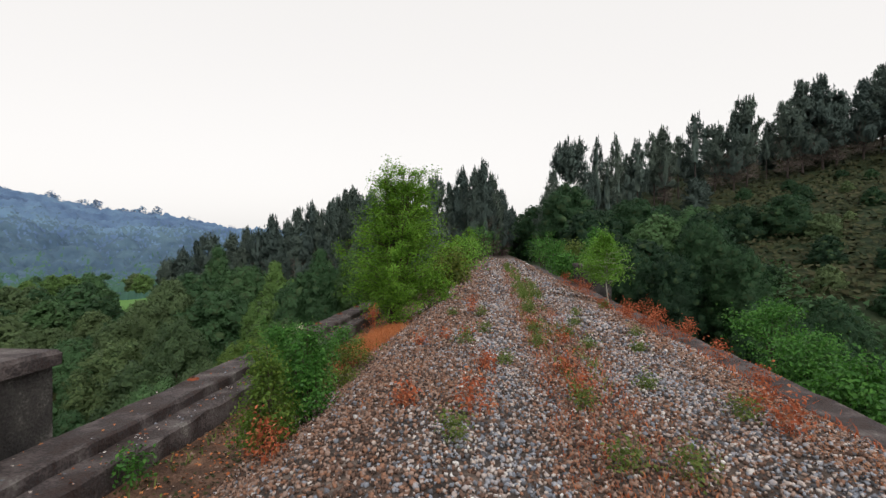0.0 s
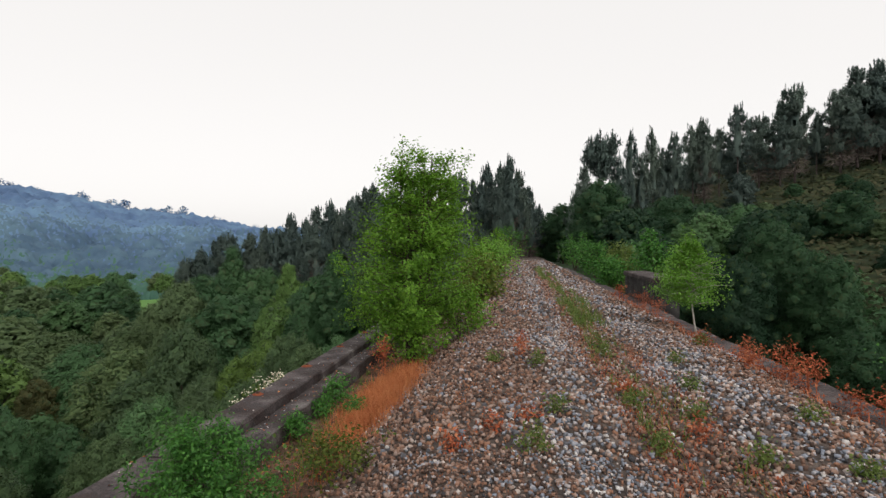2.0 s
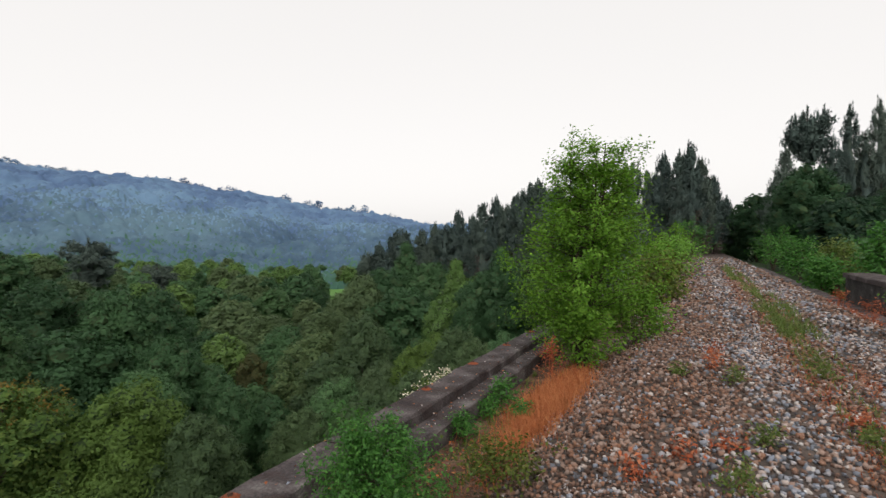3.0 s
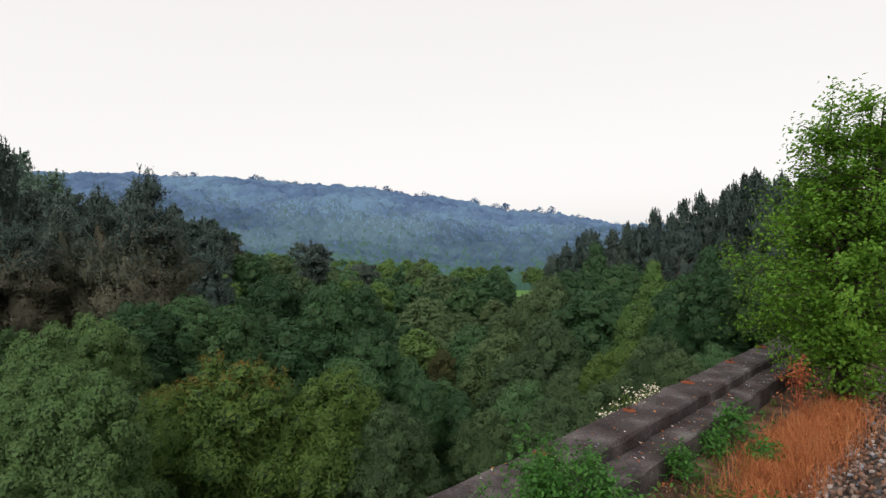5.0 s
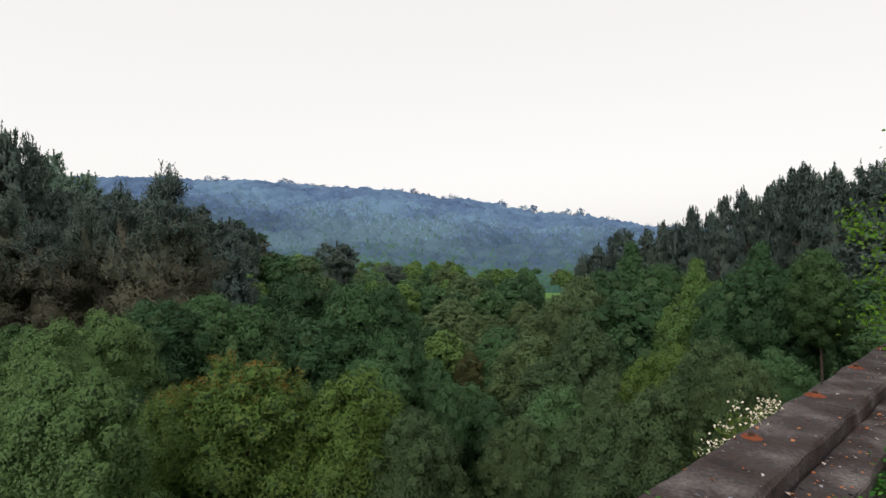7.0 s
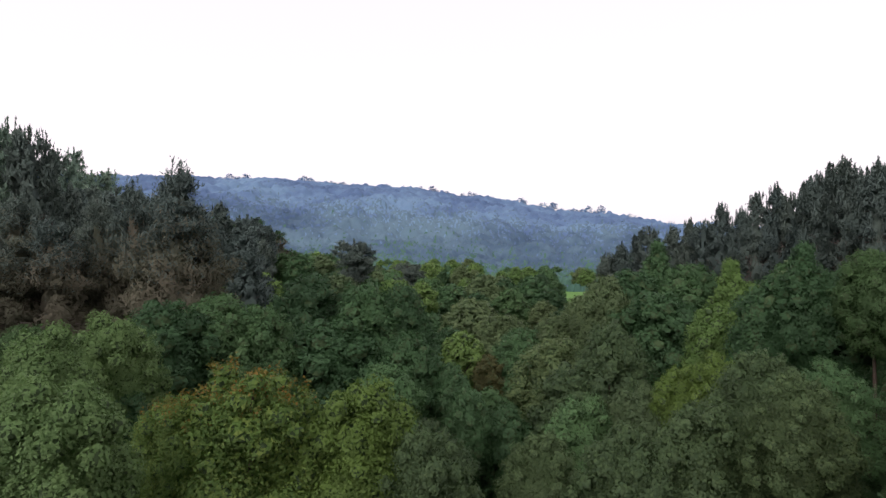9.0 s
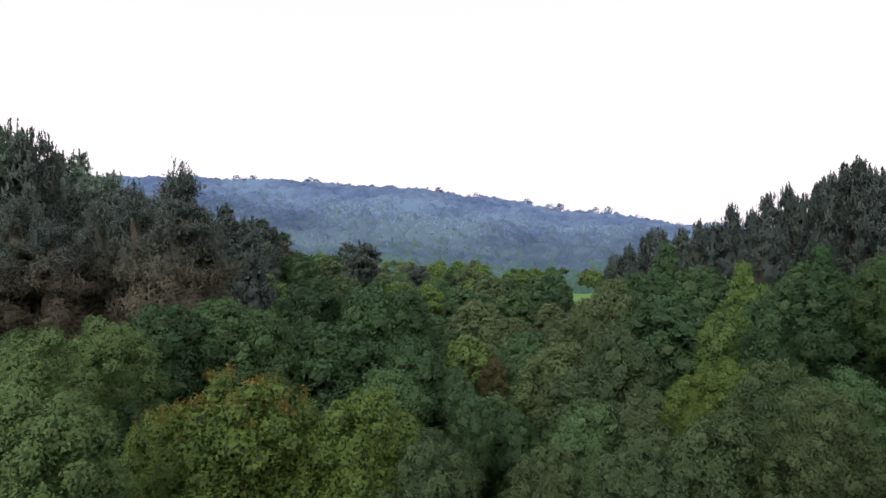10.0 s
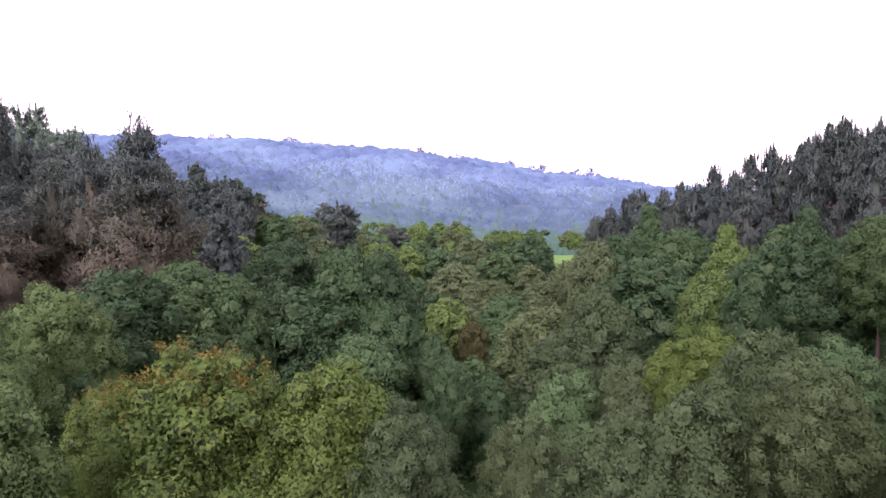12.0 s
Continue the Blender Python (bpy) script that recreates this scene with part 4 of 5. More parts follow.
fill(500, 7.0, -150, -30, 60, 170, floor_trees)
fill(1800, 4.6, -112, -6, 20, 124, mid_valley)
for ob in (*(k for stock in CROWNS.values() for k in stock), *PINE, *PINE_LOW, *SPARSE_PINE, *LONE_PINE, *DOME_PINE, *BROWN, *BROWN_FAR, *GUM):
    for o in (*ob.children_recursive, ob):
        bpy.data.objects.remove(o)


# ---- far woods ----
def woods(name, label, seed, count, r0, r1, a0, a1, size, leaf, mat, tall=1.0, fleck=0.3, lift=1.3):
    """Crowns of far trees: lumpy heads with leaf sprays standing out of them."""
    rng = np.random.default_rng(seed)
    r = np.sqrt(rng.uniform(r0 * r0, r1 * r1, count))
    a = np.radians(rng.uniform(a0, a1, count))
    d, s = r * np.cos(a), r * np.sin(a)
    x, y = -3 - 0.68 * d + 0.73 * s, 11 + 0.73 * d + 0.68 * s
    ok = np.array([not in_meadow(p, q) for p, q in zip(x, y)]) & (np.abs(x) > 6)
    x, y = x[ok], y[ok]
    z = ground_z(x, y)
    n = len(x)
    w = size * rng.choice([0.6, 0.85, 1.0, 1.4], n) * rng.uniform(0.8, 1.2, n)
    h = w * rng.uniform(0.7, 1.2, n) * tall
    k = np.repeat(np.arange(n), leaf)
    dirs = unit(rng.normal(0, 1, (len(k), 3)) + np.array([0, 0, 0.6]))
    reach = np.stack([w[k], w[k], h[k]], 1) * rng.uniform(0.55, 1.1, (len(k), 1))
    p = np.stack([x[k], y[k], z[k] + h[k] * 0.5], 1) + dirs * reach
    v, q = leaf_tris(rng, p, dirs, 1.0, 0.75, 0.6)
    v = (v.reshape(-1, 3, 3) - p[:, None]) * (w[k] * fleck)[:, None, None] + p[:, None]
    soup = Soup().add(facing(v, dirs), tris=q, normals=np.repeat(unit(dirs + np.array([0, 0, lift])), 3, 0))
    tagged(new(name, soup.mesh(name, mat)), label, "woods", kind="stuff")


def domes(x, y, heads, cell):
    """The height, from 0 to about 1.3, of a closed cover of rounded tree heads of that spacing."""
    ci, cj = np.floor(x / cell).astype(int), np.floor(y / cell).astype(int)
    top = np.zeros(x.shape)
    for di in (-1, 0, 1):
        for dj in (-1, 0, 1):
            h = heads[(ci + di) % 256, (cj + dj) % 256]
            far = np.hypot(x - (ci + di + h[..., 0]) * cell, y - (cj + dj + h[..., 1]) * cell) / (cell * (0.62 + 0.5 * h[..., 2]))
            top = np.maximum(top, np.sqrt(np.clip(1 - far ** 2, 0, 1)) * (0.45 + 0.85 * h[..., 3]))
    return top


def build_far_woods():
    """Closed woods from the valley floor to the crest of the far hill, as one rolling cover of tree heads."""
    rng = np.random.default_rng(62)
    rad = np.geomspace(112, 430, 330)
    ang = np.radians(np.linspace(-58, 36, 480))
    rr, aa = np.meshgrid(rad, ang, indexing="ij")
    rr, aa = rr + rng.normal(0, 0.2, rr.shape), aa + rng.normal(0, 0.0006, rr.shape)
    d, s = rr * np.cos(aa), rr * np.sin(aa)
    x, y = -3 - 0.68 * d + 0.73 * s, 11 + 0.73 * d + 0.68 * s
    heads = rng.uniform(0.08, 0.92, (256, 256, 4))
    tall = 3.0 + 1.6 * smooth(130, 220, rr) - 2.6 * smooth(330, 405, rr)
    cover = domes(x, y, heads, 8.0) + 0.42 * domes(x + 3.1, y - 1.7, heads, 3.1) + rng.normal(0, 0.09, x.shape)
    meadow = np.array([in_meadow(a, b) for a, b in zip(x.ravel(), y.ravel())]).reshape(x.shape)
    shown = smooth(112, 118, rr) * (1 - smooth(424, 429, rr)) * ~meadow
    z = ground_z(x, y) + (tall * cover - 2.0) * shown - 0.8 * (1 - shown)
    m = len(ang)
    i, j = np.meshgrid(np.arange(len(rad) - 1), np.arange(m - 1), indexing="ij")
    q = np.stack([i * m + j, (i + 1) * m + j, (i + 1) * m + j + 1, i * m + j + 1], -1).reshape(-1, 4)
    v = np.stack([x, y, z], -1).reshape(-1, 3)
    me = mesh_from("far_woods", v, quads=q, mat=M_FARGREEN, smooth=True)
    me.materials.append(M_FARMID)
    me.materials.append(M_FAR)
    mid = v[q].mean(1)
    # Leaf colour steps towards haze blue with distance, along ragged edges.
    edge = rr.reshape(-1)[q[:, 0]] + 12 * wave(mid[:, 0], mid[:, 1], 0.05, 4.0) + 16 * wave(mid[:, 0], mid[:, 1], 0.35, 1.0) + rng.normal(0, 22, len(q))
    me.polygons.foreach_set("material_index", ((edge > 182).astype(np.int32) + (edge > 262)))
    tagged(new("far_woods", me), "closed woods over the far hill, painted bluer with distance as haze", "woods", kind="stuff")


build_far_woods()
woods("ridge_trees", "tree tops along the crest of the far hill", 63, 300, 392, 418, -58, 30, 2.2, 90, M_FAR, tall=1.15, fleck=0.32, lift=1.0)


def build_meadow():
    u, v = np.meshgrid(np.linspace(-5.2, 5.2, 9), np.linspace(-9, 9, 17))
    x, y = -73 + u * 0.796 - v * 0.605 + 0.5 * np.sin(v * 0.7 + u), 102 + u * 0.605 + v * 0.796
    z = ground_z(x, y) + 0.25
    m = u.shape[1]
    i, j = np.meshgrid(np.arange(u.shape[0] - 1), np.arange(m - 1), indexing="ij")
    q = np.stack([i * m + j, i * m + j + 1, (i + 1) * m + j + 1, (i + 1) * m + j], -1).reshape(-1, 4)
    tagged(new("meadow", mesh_from("meadow", np.stack([x, y, z], -1), quads=q, mat=M_FIELD, smooth=True)), "bright green meadow on the valley floor", "meadow", kind="structure")


build_meadow()


def build_bracken():
    """Brown and green bracken over the open hillside."""
    rng = np.random.default_rng(71)
    x, y = rng.uniform(6, 80, 26000), rng.uniform(10, 95, 26000)
    s = 0.73 * (x + 3) + 0.68 * (y - 11)
    k = (s > 34) & (s < 82)
    x, y = x[k], y[k]
    z = ground_z(x, y)
    n = 4
    p = np.repeat(np.stack([x, y, z + 0.12], 1), n, 0) + rng.normal(0, 1, (len(x) * n, 3)) * np.array([0.5, 0.5, 0.12])
    up = np.tile([-0.1, -0.35, 0.93], (len(p), 1))
    v, q = leaf_tris(rng, p, up, 0.40, 0.25, 0.35)
    soup = Soup().add(facing(v, up), tris=q, normals=np.repeat(unit(up + rng.normal(0, 0.25, up.shape)), 3, 0))
    tagged(new("bracken", soup.mesh("bracken", M_BRACKEN)), "brown and green bracken over the hillside", "bracken", kind="stuff")


build_bracken()


def build_undergrowth():
    """Low green scrub under and between the trees."""
    rng = np.random.default_rng(72)
    x, y = np.append(rng.uniform(-75, -6.5, 8500), rng.uniform(4.2, 18, 2200)), np.append(rng.uniform(2, 95, 8500), rng.uniform(9, 45, 2200))
    d, s = -0.68 * (x + 3) + 0.73 * (y - 11), 0.73 * (x + 3) + 0.68 * (y - 11)
    k = ((d > 2) | (x > 0)) & (d < 105) & np.array([not in_meadow(a, b) for a, b in zip(x, y)])
    x, y = x[k], y[k]
    n = 10
    p = np.repeat(np.stack([x, y, ground_z(x, y) + 0.5], 1), n, 0) + rng.normal(0, 1, (len(x) * n, 3)) * np.array([0.6, 0.6, 0.35])
    up = np.tile([0.0, 0.0, 1.0], (len(p), 1))
    v, q = leaf_tris(rng, p, up, 0.30, 0.2, 0.5)
    soup = Soup().add(facing(v, up), tris=q, normals=np.repeat(unit(up + rng.normal(0, 0.3, up.shape)), 3, 0))
    tagged(new("undergrowth", soup.mesh("undergrowth", M_OAK)), "low green scrub under the valley trees", "undergrowth", kind="stuff")


build_undergrowth()


# ---- plants on the viaduct ----
def bed_at(x, y):
    return float(bed_z(x, y))


def leafy(name, label, category, x, y, z, height, spread, leaves, size, mat, seed, stems=6, low=0.15, wide=0.6, cone=0.0, bark=M_BARK, group="", shoots=0, lean=(0, 0), count=90, top_share=0.12):
    """A shrub or young tree: several stems, twigs, and leaves strung along the twigs."""
    rng = np.random.default_rng(seed)
    e = new(name)
    e.location = (x, y, z)
    tagged(e, label, category, group)
    tips, base = [], []
    for k in range(stems):
        s = Soup()
        a = rng.uniform(0, 2 * np.pi)
        top = np.array([math.cos(a) * spread * rng.uniform(0.1, 0.45) + lean[0], math.sin(a) * spread * rng.uniform(0.1, 0.45) + lean[1], height * rng.uniform(0.72, 1.0)])
        foot = np.array([math.cos(a), math.sin(a), 0]) * 0.02 * stems ** 0.5
        limb(rng, s, foot - np.array([0, 0, 0.08]), top, height * 0.010, height * 0.002, 0.05, 7, 5)
        twigs = max(6, int(count / stems))
        for w in range(twigs):
            g = rng.uniform(low, 1.0) ** 0.8
            root = foot + (top - foot) * g
            form = math.sin(math.pi * min(1.0, 0.22 + 0.78 * g)) ** 0.75 * (1 - cone) + cone * (1.05 - g)
            ln = spread * max(top_share, form) * rng.uniform(0.45, 1.08)
            b = a + rng.normal(0, 1.3)
            tip = root + np.array([math.cos(b) * ln, math.sin(b) * ln, ln * rng.uniform(-0.1, 0.55)])
            limb(rng, s, root, tip, height * 0.003, height * 0.0008, 0.08, 4, 3)
            tips.append(tip)
            base.append(root)
        part_mesh("stem", s.mesh("stem", bark, True), e)
    for k in range(shoots):
        s = Soup()
        root = tips[rng.integers(len(tips))]
        tip = root + np.array([rng.normal(0, 0.08), rng.normal(0, 0.08), rng.uniform(0.15, 0.4)]) * height * 0.35
        limb(rng, s, root, tip, height * 0.002, height * 0.0006, 0.04, 4, 3)
        part_mesh("shoot", s.mesh("shoot", bark, True), e)
        tips.append(tip)
        base.append(root)
    tips, base = np.array(tips), np.array(base)
    i = rng.integers(0, len(tips), leaves)
    g = rng.uniform(0.25, 1.06, (leaves, 1))
    p = base[i] * (1 - g) + tips[i] * g + rng.normal(0, 1, (leaves, 3)) * size * 1.3
    n = unit(p - np.array([lean[0] * 0.5, lean[1] * 0.5, height * 0.45])) * 0.5 + np.array([0, 0, 0.6])
    v, q = leaf_quads(rng, p, n, size, size * wide, droop=0.3)
    part_mesh("foliage", mesh_from("foliage", v, quads=q, mat=mat), e)
    return e


leafy("birch_tree", "young birch in full green leaf at the ballast's edge", "tree", -3.1, 17.45, -0.46, 3.62, 1.16, 40000, 0.050, M_BIRCH, 81, stems=10, low=0.07, shoots=14, count=400, lean=(0.32, 0.0), top_share=0.40)
leafy("birch_shrub", "low birch shoots around the foot of the birch", "shrub", -3.05, 17.2, -0.48, 1.15, 0.62, 4200, 0.05, M_BIRCH, 381, stems=10, low=0.02, count=140)
leafy("birch_shrub", "small birch shoots with yellowing leaves beside the birch", "shrub", -2.3, 17.8, -0.25, 1.1, 0.55, 2600, 0.055, M_BIRCH, 82, stems=7)
leafy("sapling", "lime green sapling with a slender pale trunk", "sapling", 1.93, 18.45, -0.16, 2.0, 0.74, 12500, 0.046, M_LIME, 83, stems=1, low=0.26, bark=M_PALEBARK, shoots=16, count=190)
leafy("shrub", "lush green shrub leaning towards the ledge", "shrub", -3.2, 11.7, -0.5, 0.86, 0.44, 14000, 0.030, M_BUSH, 84, stems=11, low=0.08, count=240, shoots=14, wide=0.45, lean=(-0.16, 0.0))
leafy("shrub", "green shrub with upright shoots on the dirt beside the ballast", "shrub", -2.5, 10.1, -0.36, 1.0, 0.22, 5200, 0.032, M_BUSH, 85, stems=9, low=0.06, shoots=16, count=130, top_share=0.4)
leafy("shrub", "yellow-green shrub with upright shoots on the dirt beside the ballast", "shrub", -2.66, 9.7, -0.42, 0.92, 0.20, 4600, 0.030, M_YOUNG, 86, stems=9, low=0.06, shoots=16, count=130, top_share=0.4)
leafy("shrub", "low yellow-green shrub at the foot of the ballast", "shrub", -2.78, 12.6, -0.42, 0.34, 0.42, 1300, 0.035, M_YELLOWBUSH, 88, stems=8, low=0.1)
leafy("shrub", "low yellow-green shrub at the foot of the ballast", "shrub", -2.6, 11.4, -0.36, 0.26, 0.3, 800, 0.035, M_YELLOWBUSH, 90, stems=8, low=0.1)
leafy("shrub", "small green shrub growing against the ledge step", "shrub", -3.5, 14.8, -0.5, 0.38, 0.2, 600, 0.04, M_BUSH, 89, stems=5, low=0.1)
leafy("shrub", "small green shrub growing against the ledge step", "shrub", -3.55, 9.35, -0.5, 0.26, 0.12, 260, 0.04, M_BUSH, 91, stems=4, low=0.1)
leafy("shrub", "small bright green shrub growing along the ledge step", "shrub", -3.60, 13.7, -0.5, 0.24, 0.14, 700, 0.034, M_BUSH, 192, stems=6, low=0.1, shoots=3)
leafy("shrub", "small bright green shrub growing along the ledge step", "shrub", -3.52, 14.43, -0.5, 0.18, 0.14, 500, 0.034, M_BUSH, 193, stems=6, low=0.1, shoots=3)
leafy("shrub", "small bright green shrub growing along the ledge step", "shrub", -3.2, 14.5, -0.5, 0.18, 0.14, 600, 0.034, M_BUSH, 194, stems=6, low=0.1, shoots=3)
# far shrubs along the trackbed
for k, (x, y, h, w, m) in enumerate([(-2.4, 23.5, 1.5, 0.9, M_YELLOWBUSH), (-2.9, 27.0, 1.9, 1.2, M_BIRCH), (-2.2, 32.0, 1.8, 1.3, M_LIME), (-2.8, 39.0, 2.8, 1.6, M_BIRCH), (-1.8, 48.0, 3.4, 1.8, M_BUSH),
                                     (2.6, 31.0, 1.3, 0.7, M_BUSH), (3.0, 38.0, 2.0, 1.2, M_BUSH), (2.9, 47.0, 2.6, 1.5, M_BUSH), (3.4, 33.0, 1.9, 0.9, M_TUFT), (3.6, 27.9, 2.2, 0.8, M_BUSH)]):
    leafy("shrub", "green shrub growing along the overgrown trackbed", "shrub", x, y, bed_at(min(max(x, -3.6), 2.2), y) - 0.05, h, w, 1700, 0.12, m, 100 + k, stems=8, low=0.08, group="shrubs along the trackbed")
for k, (x, y, h, w) in enumerate([(3.3, 12.0, 0.85, 0.6), (3.8, 13.8, 1.0, 0.8), (3.2, 10.4, 0.7, 0.55), (4.4, 16.0, 1.1, 0.9)]):
    leafy("shrub", "bright green shrub growing up outside the kerb", "shrub", x, y, -0.95, h, w, 3600, 0.06, M_BUSH, 130 + k, stems=8, low=0.05, group="shrubs outside the kerb")


rng = np.random.default_rng(140)
for k in range(34):
    y = 7.6 + 0.62 * (k // 2) + rng.normal(0, 0.15)
    x = -4.95 + rng.normal(0, 0.1) - 0.75 * (k % 2) - 0.35 * (y < 9.8)
    h = rng.uniform(0.66, 0.86) - 0.1 * (k % 2) + 0.4 * float(smooth(13.5, 17.0, y))
    leafy("bramble", "green bramble climbing up the outside of the ledge", "bramble", x, y, float(ground_z(x, y)) - 0.03, h, 0.5, 1300, 0.06, (M_BUSH, M_TUFT, M_BUSH, M_LIME)[(k * 7) % 4], 150 + k, stems=6, low=0.3, group="brambles outside the ledge", count=60)
for k, (x, y, h) in enumerate([(-4.75, 16.1, 1.15), (-4.6, 17.2, 1.3), (-4.9, 18.6, 1.5), (-4.7, 20.2, 1.4), (-5.0, 22.0, 1.6)]):
    leafy("shrub", "olive green shrub with dry brown twigs outside the ledge", "shrub", x, y, float(ground_z(x, y)) - 0.03, h, 0.6, 2200, 0.055, (M_YELLOWBUSH, M_BUSH)[k % 2], 180 + k, stems=8, low=0.2, shoots=8, group="shrubs outside the ledge", count=90)


def weed(name, label, x, y, h, spread, leaves, size, mat, seed, group):
    z = bed_at(x, y)
    return leafy(name, label, "weed", x, y, z, h, spread, leaves, size, mat, seed, stems=5, low=0.05, group=group, bark=mat, wide=0.5, count=35)


DEAD = "dead orange weed among the ballast"
for k, (x, y, h) in enumerate([(-1.22, 15.4, 0.30), (-0.96, 10.9, 0.24), (-0.98, 9.42, 0.28), (-1.54, 9.71, 0.18), (-2.45, 9.25, 0.34), (1.7, 15.9, 0.42), (1.8, 15.1, 0.48), (1.95, 15.4, 0.32), (2.0, 13.8, 0.42),
                               (1.9, 14.0, 0.3), (1.98, 12.6, 0.28), (1.6, 15.5, 0.3), (1.19, 9.4, 0.28), (1.22, 9.95, 0.2), (1.5, 17.0, 0.25), (-3.4, 16.6, 0.6), (1.75, 22.0, 0.5), (1.55, 23.5, 0.5), (1.8, 20.8, 0.4), (-0.1, 10.2, 0.22),
                               (-0.15, 10.95, 0.2), (1.95, 11.4, 0.22), (1.95, 14.8, 0.45), (-1.5, 12.6, 0.09), (-1.75, 12.2, 0.10), (-1.2, 12.9, 0.08), (-2.9, 12.9, 0.22), (-0.2, 14.0, 0.12), (0.1, 12.8, 0.12)]):
    weed("weed", DEAD, x, y, h, h * 0.5, int(500 * h + 90), 0.036, M_ORANGE, 200 + k, "dead orange weeds")
for k, (x, y, h) in enumerate([(-1.1, 8.89, 0.18), (-0.08, 8.71, 0.18), (0.23, 8.6, 0.18), (1.02, 9.7, 0.18), (0.51, 10.4, 0.12), (-0.14, 9.88, 0.16), (-1.17, 12.2, 0.18), (-1.59, 15.1, 0.10), (-1.08, 14.9, 0.18), (-0.94, 13.1, 0.14),
                               (-0.26, 12.5, 0.16), (-0.12, 15.7, 0.2), (-0.1, 16.5, 0.22), (-0.22, 13.6, 0.16), (0.23, 13.25, 0.12), (0.35, 12.3, 0.16), (0.44, 14.15, 0.14), (1.5, 17.0, 0.2), (-2.9, 8.6, 0.22), (1.2, 13.4, 0.14), (0.9, 12.2, 0.10), (0.7, 15.4, 0.14), (-0.7, 11.3, 0.10)]):
    weed("weed", "small green weed growing through the ballast", x, y, h, h * 0.6, 260, 0.03, M_TUFT, 260 + k, "green weeds")


def blades(name, label, seed, count, area, h, mat, width=0.006, z=None, clump=0):
    """Grass: thin bent blades over an area (x, y, half width, half length)."""
    rng = np.random.default_rng(seed)
    x0, y0, hx, hy = area
    if clump:
        c = rng.uniform(-1, 1, (clump, 2))
        u = c[rng.integers(0, clump, count)] + rng.normal(0, 0.10, (count, 2)) * np.array([1, 0.6])
    else:
        u = rng.normal(0, 0.45, (count, 2))
    x, y = x0 + u[:, 0] * hx, y0 + u[:, 1] * hy
    z = bed_z(x, y)
    p = np.stack([x, y, z], 1)
    a = rng.uniform(0, 2 * np.pi, count)
    out_d = np.stack([np.cos(a), np.sin(a), np.zeros(count)], 1)
    hh = h * rng.uniform(0.4, 1.2, (count, 1))
    side = np.stack([-np.sin(a), np.cos(a), np.zeros(count)], 1) * width
    upv = np.array([0, 0, 1.0])
    midp = p + upv * hh * 0.5 + out_d * hh * 0.24
    tip = p + upv * hh * rng.uniform(0.55, 1.0, (count, 1)) + out_d * hh * rng.uniform(0.15, 1.35, (count, 1))
    v = np.stack([p - side, p + side, midp + side * 0.7, tip, midp - side * 0.7], 1).reshape(-1, 3)
    k = np.arange(count)[:, None] * 5
    me = mesh_from(name, v, tris=k + np.array([[4, 2, 3]]), quads=k + np.array([[0, 1, 2, 4]]), mat=mat)
    return tagged(new(name, me), label, "grass", kind="stuff")


blades("dry_grass", "patch of dead orange grass between ledge and ballast", 301, 13000, (-3.02, 15.1, 0.36, 1.9), 0.17, M_STRAW, width=0.0024)
blades("dry_grass", "sparse green grass along the foot of the ledge", 302, 700, (-3.4, 12.0, 0.22, 6.0), 0.10, M_TUFT, clump=40)
blades("dry_grass", "rusty dead grass along the middle of the trackbed", 303, 6000, (-0.05, 21.0, 0.40, 12.0), 0.05, M_ORANGE, clump=300)
blades("dry_grass", "rusty dead litter along the middle of the trackbed", 306, 3200, (-0.1, 12.0, 0.42, 4.6), 0.035, M_ORANGE, width=0.0028, clump=170)
blades("dry_grass", "straw-coloured litter along the middle of the trackbed", 307, 3000, (0.0, 12.0, 0.5, 4.6), 0.035, M_STRAW, width=0.0028, clump=140)
blades("dry_grass", "rusty dead litter inside the kerb", 308, 2800, (1.5, 12.5, 0.42, 4.5), 0.035, M_STRAW, width=0.0028, clump=150)
blades("dry_grass", "rusty dead litter on the shoulder of the ballast", 309, 1800, (-1.6, 12.6, 0.45, 3.0), 0.03, M_STRAW, width=0.0028, clump=70)
blades("weed_strip", "green weeds along the middle of the trackbed", 304, 2200, (0.1, 31.0, 0.3, 12.0), 0.22, M_TUFT, width=0.008, clump=60)
blades("weed_strip", "green weeds among the rusty grass along the middle", 310, 1500, (-0.05, 16.5, 0.3, 6.0), 0.12, M_TUFT, width=0.005, clump=46)
blades("dry_grass", "dead orange plants along the kerb", 305, 2400, (1.95, 18.0, 0.30, 9.0), 0.10, M_ORANGE, width=0.007, clump=60)


def build_flower():
    rng = np.random.default_rng(311)
    e = new("flowering_plant")
    e.location = (-4.47, 14.8, -0.62)
    tagged(e, "wild plant with cream seed heads outside the ledge", "plant")
    heads = []
    for k in range(12):
        s = Soup()
        tip = np.array([rng.normal(-0.02, 0.10), rng.uniform(-0.75, 0.5), rng.uniform(0.30, 0.46)])
        limb(rng, s, (0, tip[1] * 0.4, 0), tip, 0.006, 0.003, 0.06, 5, 4)
        stem = part_mesh("stem", s.mesh("stem", M_TUFT, True), e)
        p = tip + rng.normal(0, 0.034, (24, 3))
        v, q = leaf_quads(rng, p, rng.normal(0, 1, (24, 3)), 0.022, 0.018)
        part_mesh("seed_head", mesh_from("seed_head", v, quads=q, mat=M_FLOWER), stem, "cream seed head")
        heads.append(tip)
    i = rng.integers(0, len(heads), 500)
    p = np.array(heads)[i] * np.array([1, 1, 0.6]) + rng.normal(0, 0.06, (500, 3))
    v, q = leaf_quads(rng, p, rng.normal(0, 1, (500, 3)), 0.05, 0.025)
    part_mesh("foliage", mesh_from("foliage", v, quads=q, mat=M_TUFT), e)


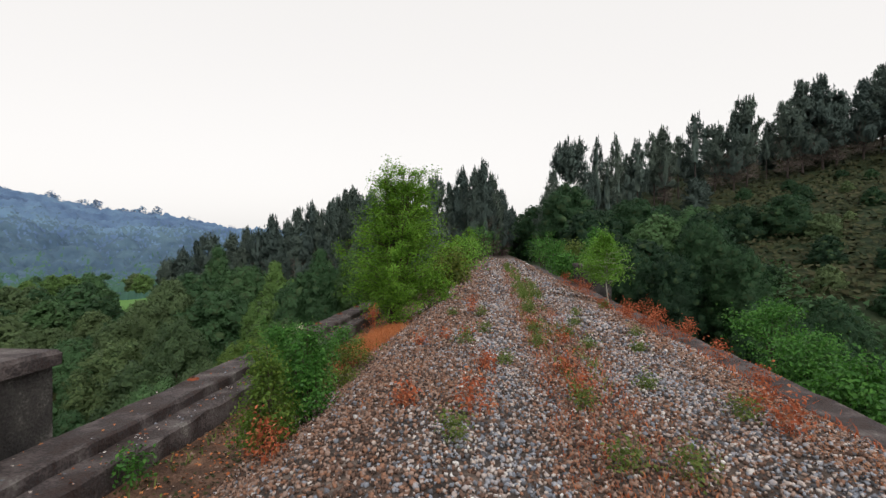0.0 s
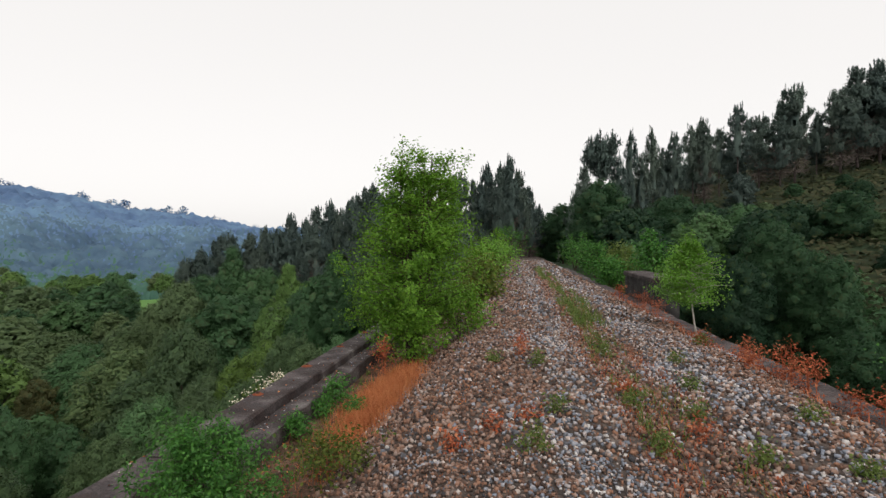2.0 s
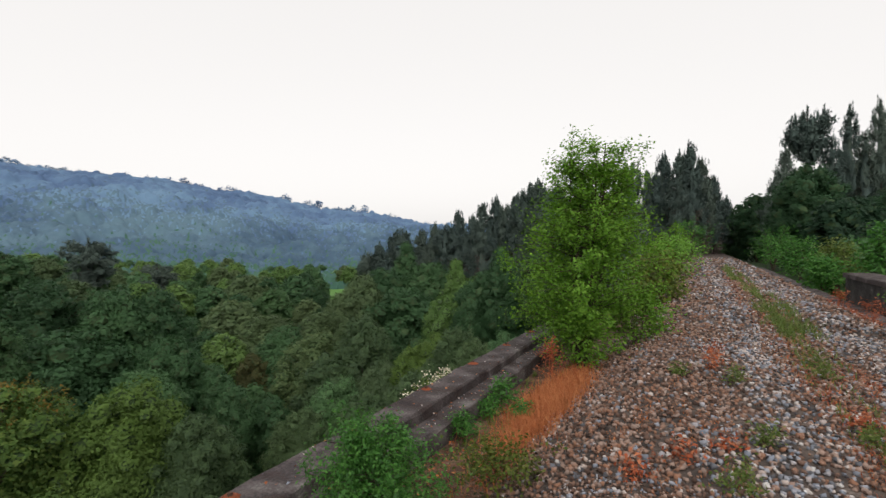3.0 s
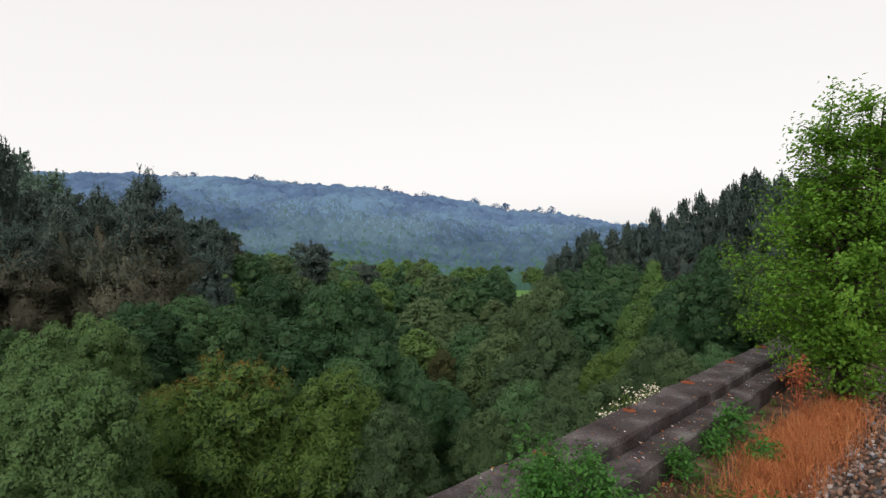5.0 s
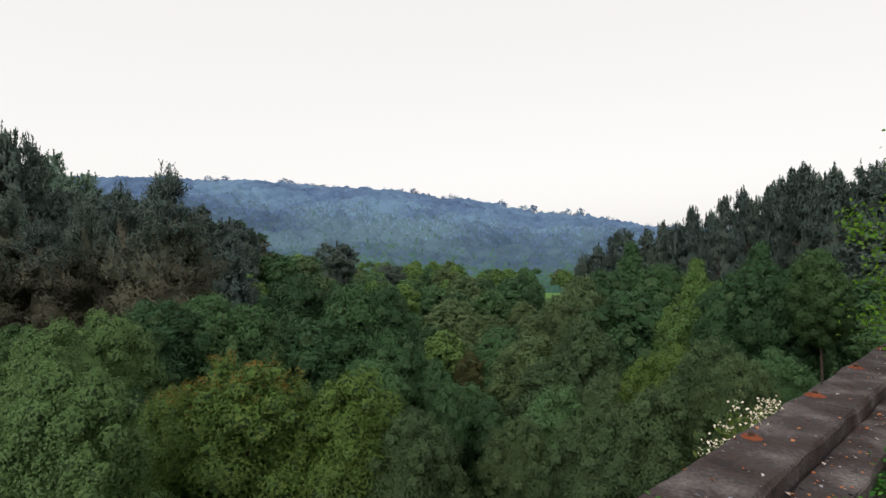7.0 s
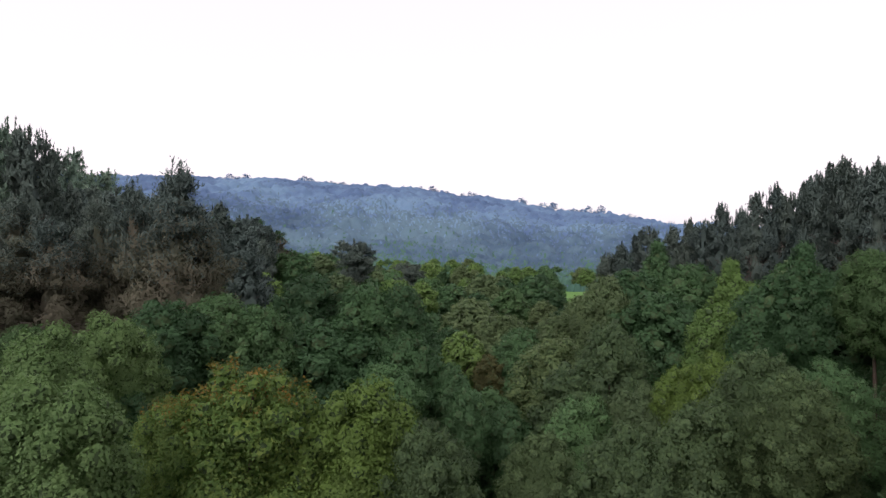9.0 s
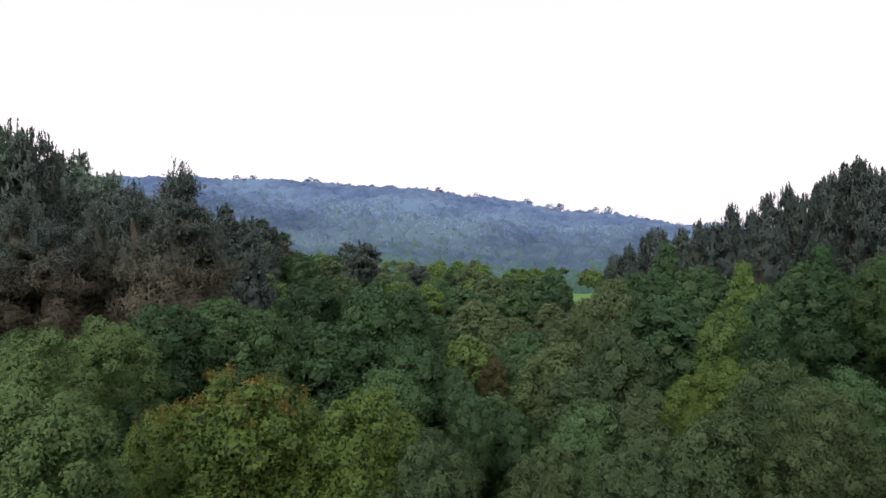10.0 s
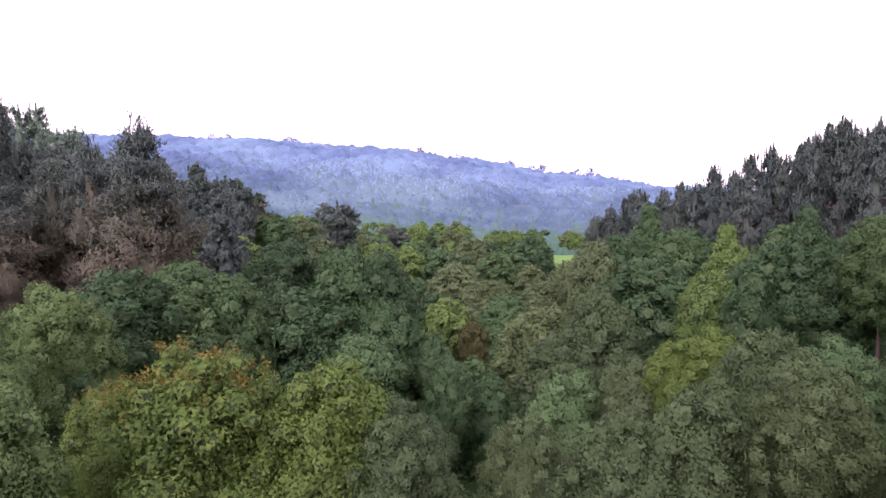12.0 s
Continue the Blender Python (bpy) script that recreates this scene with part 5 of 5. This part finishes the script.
build_flower()


# ---- ballast ----
def build_debris():
    """Chips of stone and dead leaf lying on the ledge and its step."""
    rng = np.random.default_rng(391)
    n = 520
    low = rng.uniform(0, 1, n) < 0.72
    x = np.where(low, rng.uniform(-3.95, -3.70, n), rng.uniform(-4.36, -3.99, n))
    y = rng.uniform(8.0, 20.0, n)
    z = np.where(low, LOWER_TOP, LEDGE_TOP) + 0.006
    for mat, pick, label in ((M_STONE, slice(0, 330), "small stone chips scattered on the ledge and step"), (M_STRAW, slice(330, n), "dead leaves scattered on the ledge and step")):
        p = np.stack([x, y, z], 1)[pick]
        v, q = leaf_quads(rng, p, np.tile([0, 0, 1.0], (len(p), 1)), 0.028, 0.02, jitter=0.25)
        tagged(new("debris", mesh_from("debris", v, quads=q, mat=mat)), label, "debris", kind="stuff")


build_debris()


def build_litter():
    """Pebbles and dead leaves on the bare dirt between ledge and ballast."""
    rng = np.random.default_rng(392)
    for mat, n, size, label in ((M_STONERUST, 1500, 0.026, "small pebbles on the reddish dirt"), (M_STRAW, 900, 0.03, "dead leaves on the reddish dirt"), (M_BRACKEN, 900, 0.04, "brown rotting leaves on the reddish dirt")):
        x, y = rng.uniform(-3.68, -2.75, n), rng.uniform(6.5, 13.8, n)
        p = np.stack([x, y, bed_z(x, y) + 0.008], 1)
        v, q = leaf_quads(rng, p, np.tile([0, 0, 1.0], (n, 1)), size, size * 0.7, jitter=0.35)
        tagged(new("litter", mesh_from("litter", v, quads=q, mat=mat)), label, "litter", kind="stuff")


build_litter()


def stone_shapes(rng, n):
    iv, it = ico()
    return [unit(iv + rng.normal(0, 0.22, iv.shape)) * rng.uniform(0.75, 1.1, (len(iv), 1)) * np.array([1.0, rng.uniform(0.65, 0.95), rng.uniform(0.5, 0.8)]) for k in range(n)]


CUBE = np.array([[x, y, z] for x in (-1, 1) for y in (-1, 1) for z in (-1, 1)], float) * 0.72
CUBE_F = np.array([[0, 1, 3, 2], [4, 6, 7, 5], [0, 4, 5, 1], [2, 3, 7, 6], [0, 2, 6, 4], [1, 5, 7, 3]])


def rustiness(x, y):
    band = np.exp(-((x + 0.05) / 0.38) ** 2) + 0.8 * np.exp(-((x - 1.5) / 0.35) ** 2) + 0.75 * np.exp(-((x + 1.75) / 0.5) ** 2) + 0.5 * (x < -2.2) + 0.25 * (x < -0.9)
    return np.clip(0.40 + 0.6 * band + 0.35 * wave(x, y, 1.9, 3.0), 0.05, 0.92)


def build_ballast():
    rng = np.random.default_rng(401)
    iv, it = ico()
    shapes = stone_shapes(rng, 24)
    soups = {0: Soup(), 1: Soup()}

    def scatter(count, y0, y1, size, boxes):
        x, y = rng.uniform(-2.85, 1.97, count), rng.uniform(y0, y1, count)
        z = bed_z(x, y)
        rust = rng.uniform(0, 1, count) < rustiness(x, y)
        r = size * rng.uniform(0.55, 1.35, count)
        for kind in (0, 1):
            k = np.where(rust == kind)[0]
            n = len(k)
            if boxes:
                base = np.broadcast_to(CUBE, (n, 8, 3)) * rng.uniform(0.6, 1.3, (n, 8, 1)) * rng.uniform(0.55, 1.1, (n, 1, 3))
            else:
                base = np.array(shapes)[rng.integers(0, len(shapes), n)]
            a, b = rng.uniform(0, 2 * np.pi, n), rng.normal(0, 0.75, n)
            ca, sa, cb, sb = np.cos(a), np.sin(a), np.cos(b), np.sin(b)
            rot = np.zeros((n, 3, 3))
            rot[:, 0, 0], rot[:, 0, 1], rot[:, 1, 0], rot[:, 1, 1], rot[:, 2, 2] = ca, -sa * cb, sa, ca * cb, cb
            rot[:, 0, 2], rot[:, 1, 2], rot[:, 2, 1] = sa * sb, -ca * sb, sb
            v = np.einsum("nij,nkj->nki", rot, base) * r[k][:, None, None] + np.stack([x[k], y[k], z[k] + r[k] * 0.45], 1)[:, None, :]
            m = v.shape[1]
            if boxes:
                soups[kind].add(v, quads=(np.arange(n)[:, None, None] * m + CUBE_F).reshape(-1, 4))
            else:
                soups[kind].add(v, tris=(np.arange(n)[:, None, None] * m + it).reshape(-1, 3))

    scatter(42000, 6.6, 12.2, 0.0138, True)
    scatter(20000, 12.2, 19.0, 0.0195, True)
    scatter(9500, 19.0, 32.0, 0.029, True)
    scatter(2500, 32.0, 60.0, 0.048, True)
    for kind, mat, label in ((0, M_STONE, "grey and bluish ballast stones over the trackbed"), (1, M_STONERUST, "rust-stained ballast stones over the trackbed")):
        ob = part_mesh("ballast", soups[kind].mesh("ballast", mat), trackbed, label)
        tagged(ob, kind="stuff")
    meshes = [mesh_from("stone", s, tris=it, mat=M_LOOSE) for s in shapes[:8]]
    for k in range(290):
        x, y = rng.uniform(-2.2, 1.4), rng.uniform(8.4, 12.5)
        ob = part_mesh("stone", meshes[k % 8], trackbed)
        r = 0.017 * rng.uniform(0.8, 1.5)
        ob.location = (x, y, bed_at(x, y) + r * 0.6)
        ob.rotation_euler = (rng.normal(0, 0.4), rng.normal(0, 0.4), rng.uniform(0, 6.28))
        ob.scale = (r, r, r)


build_ballast()
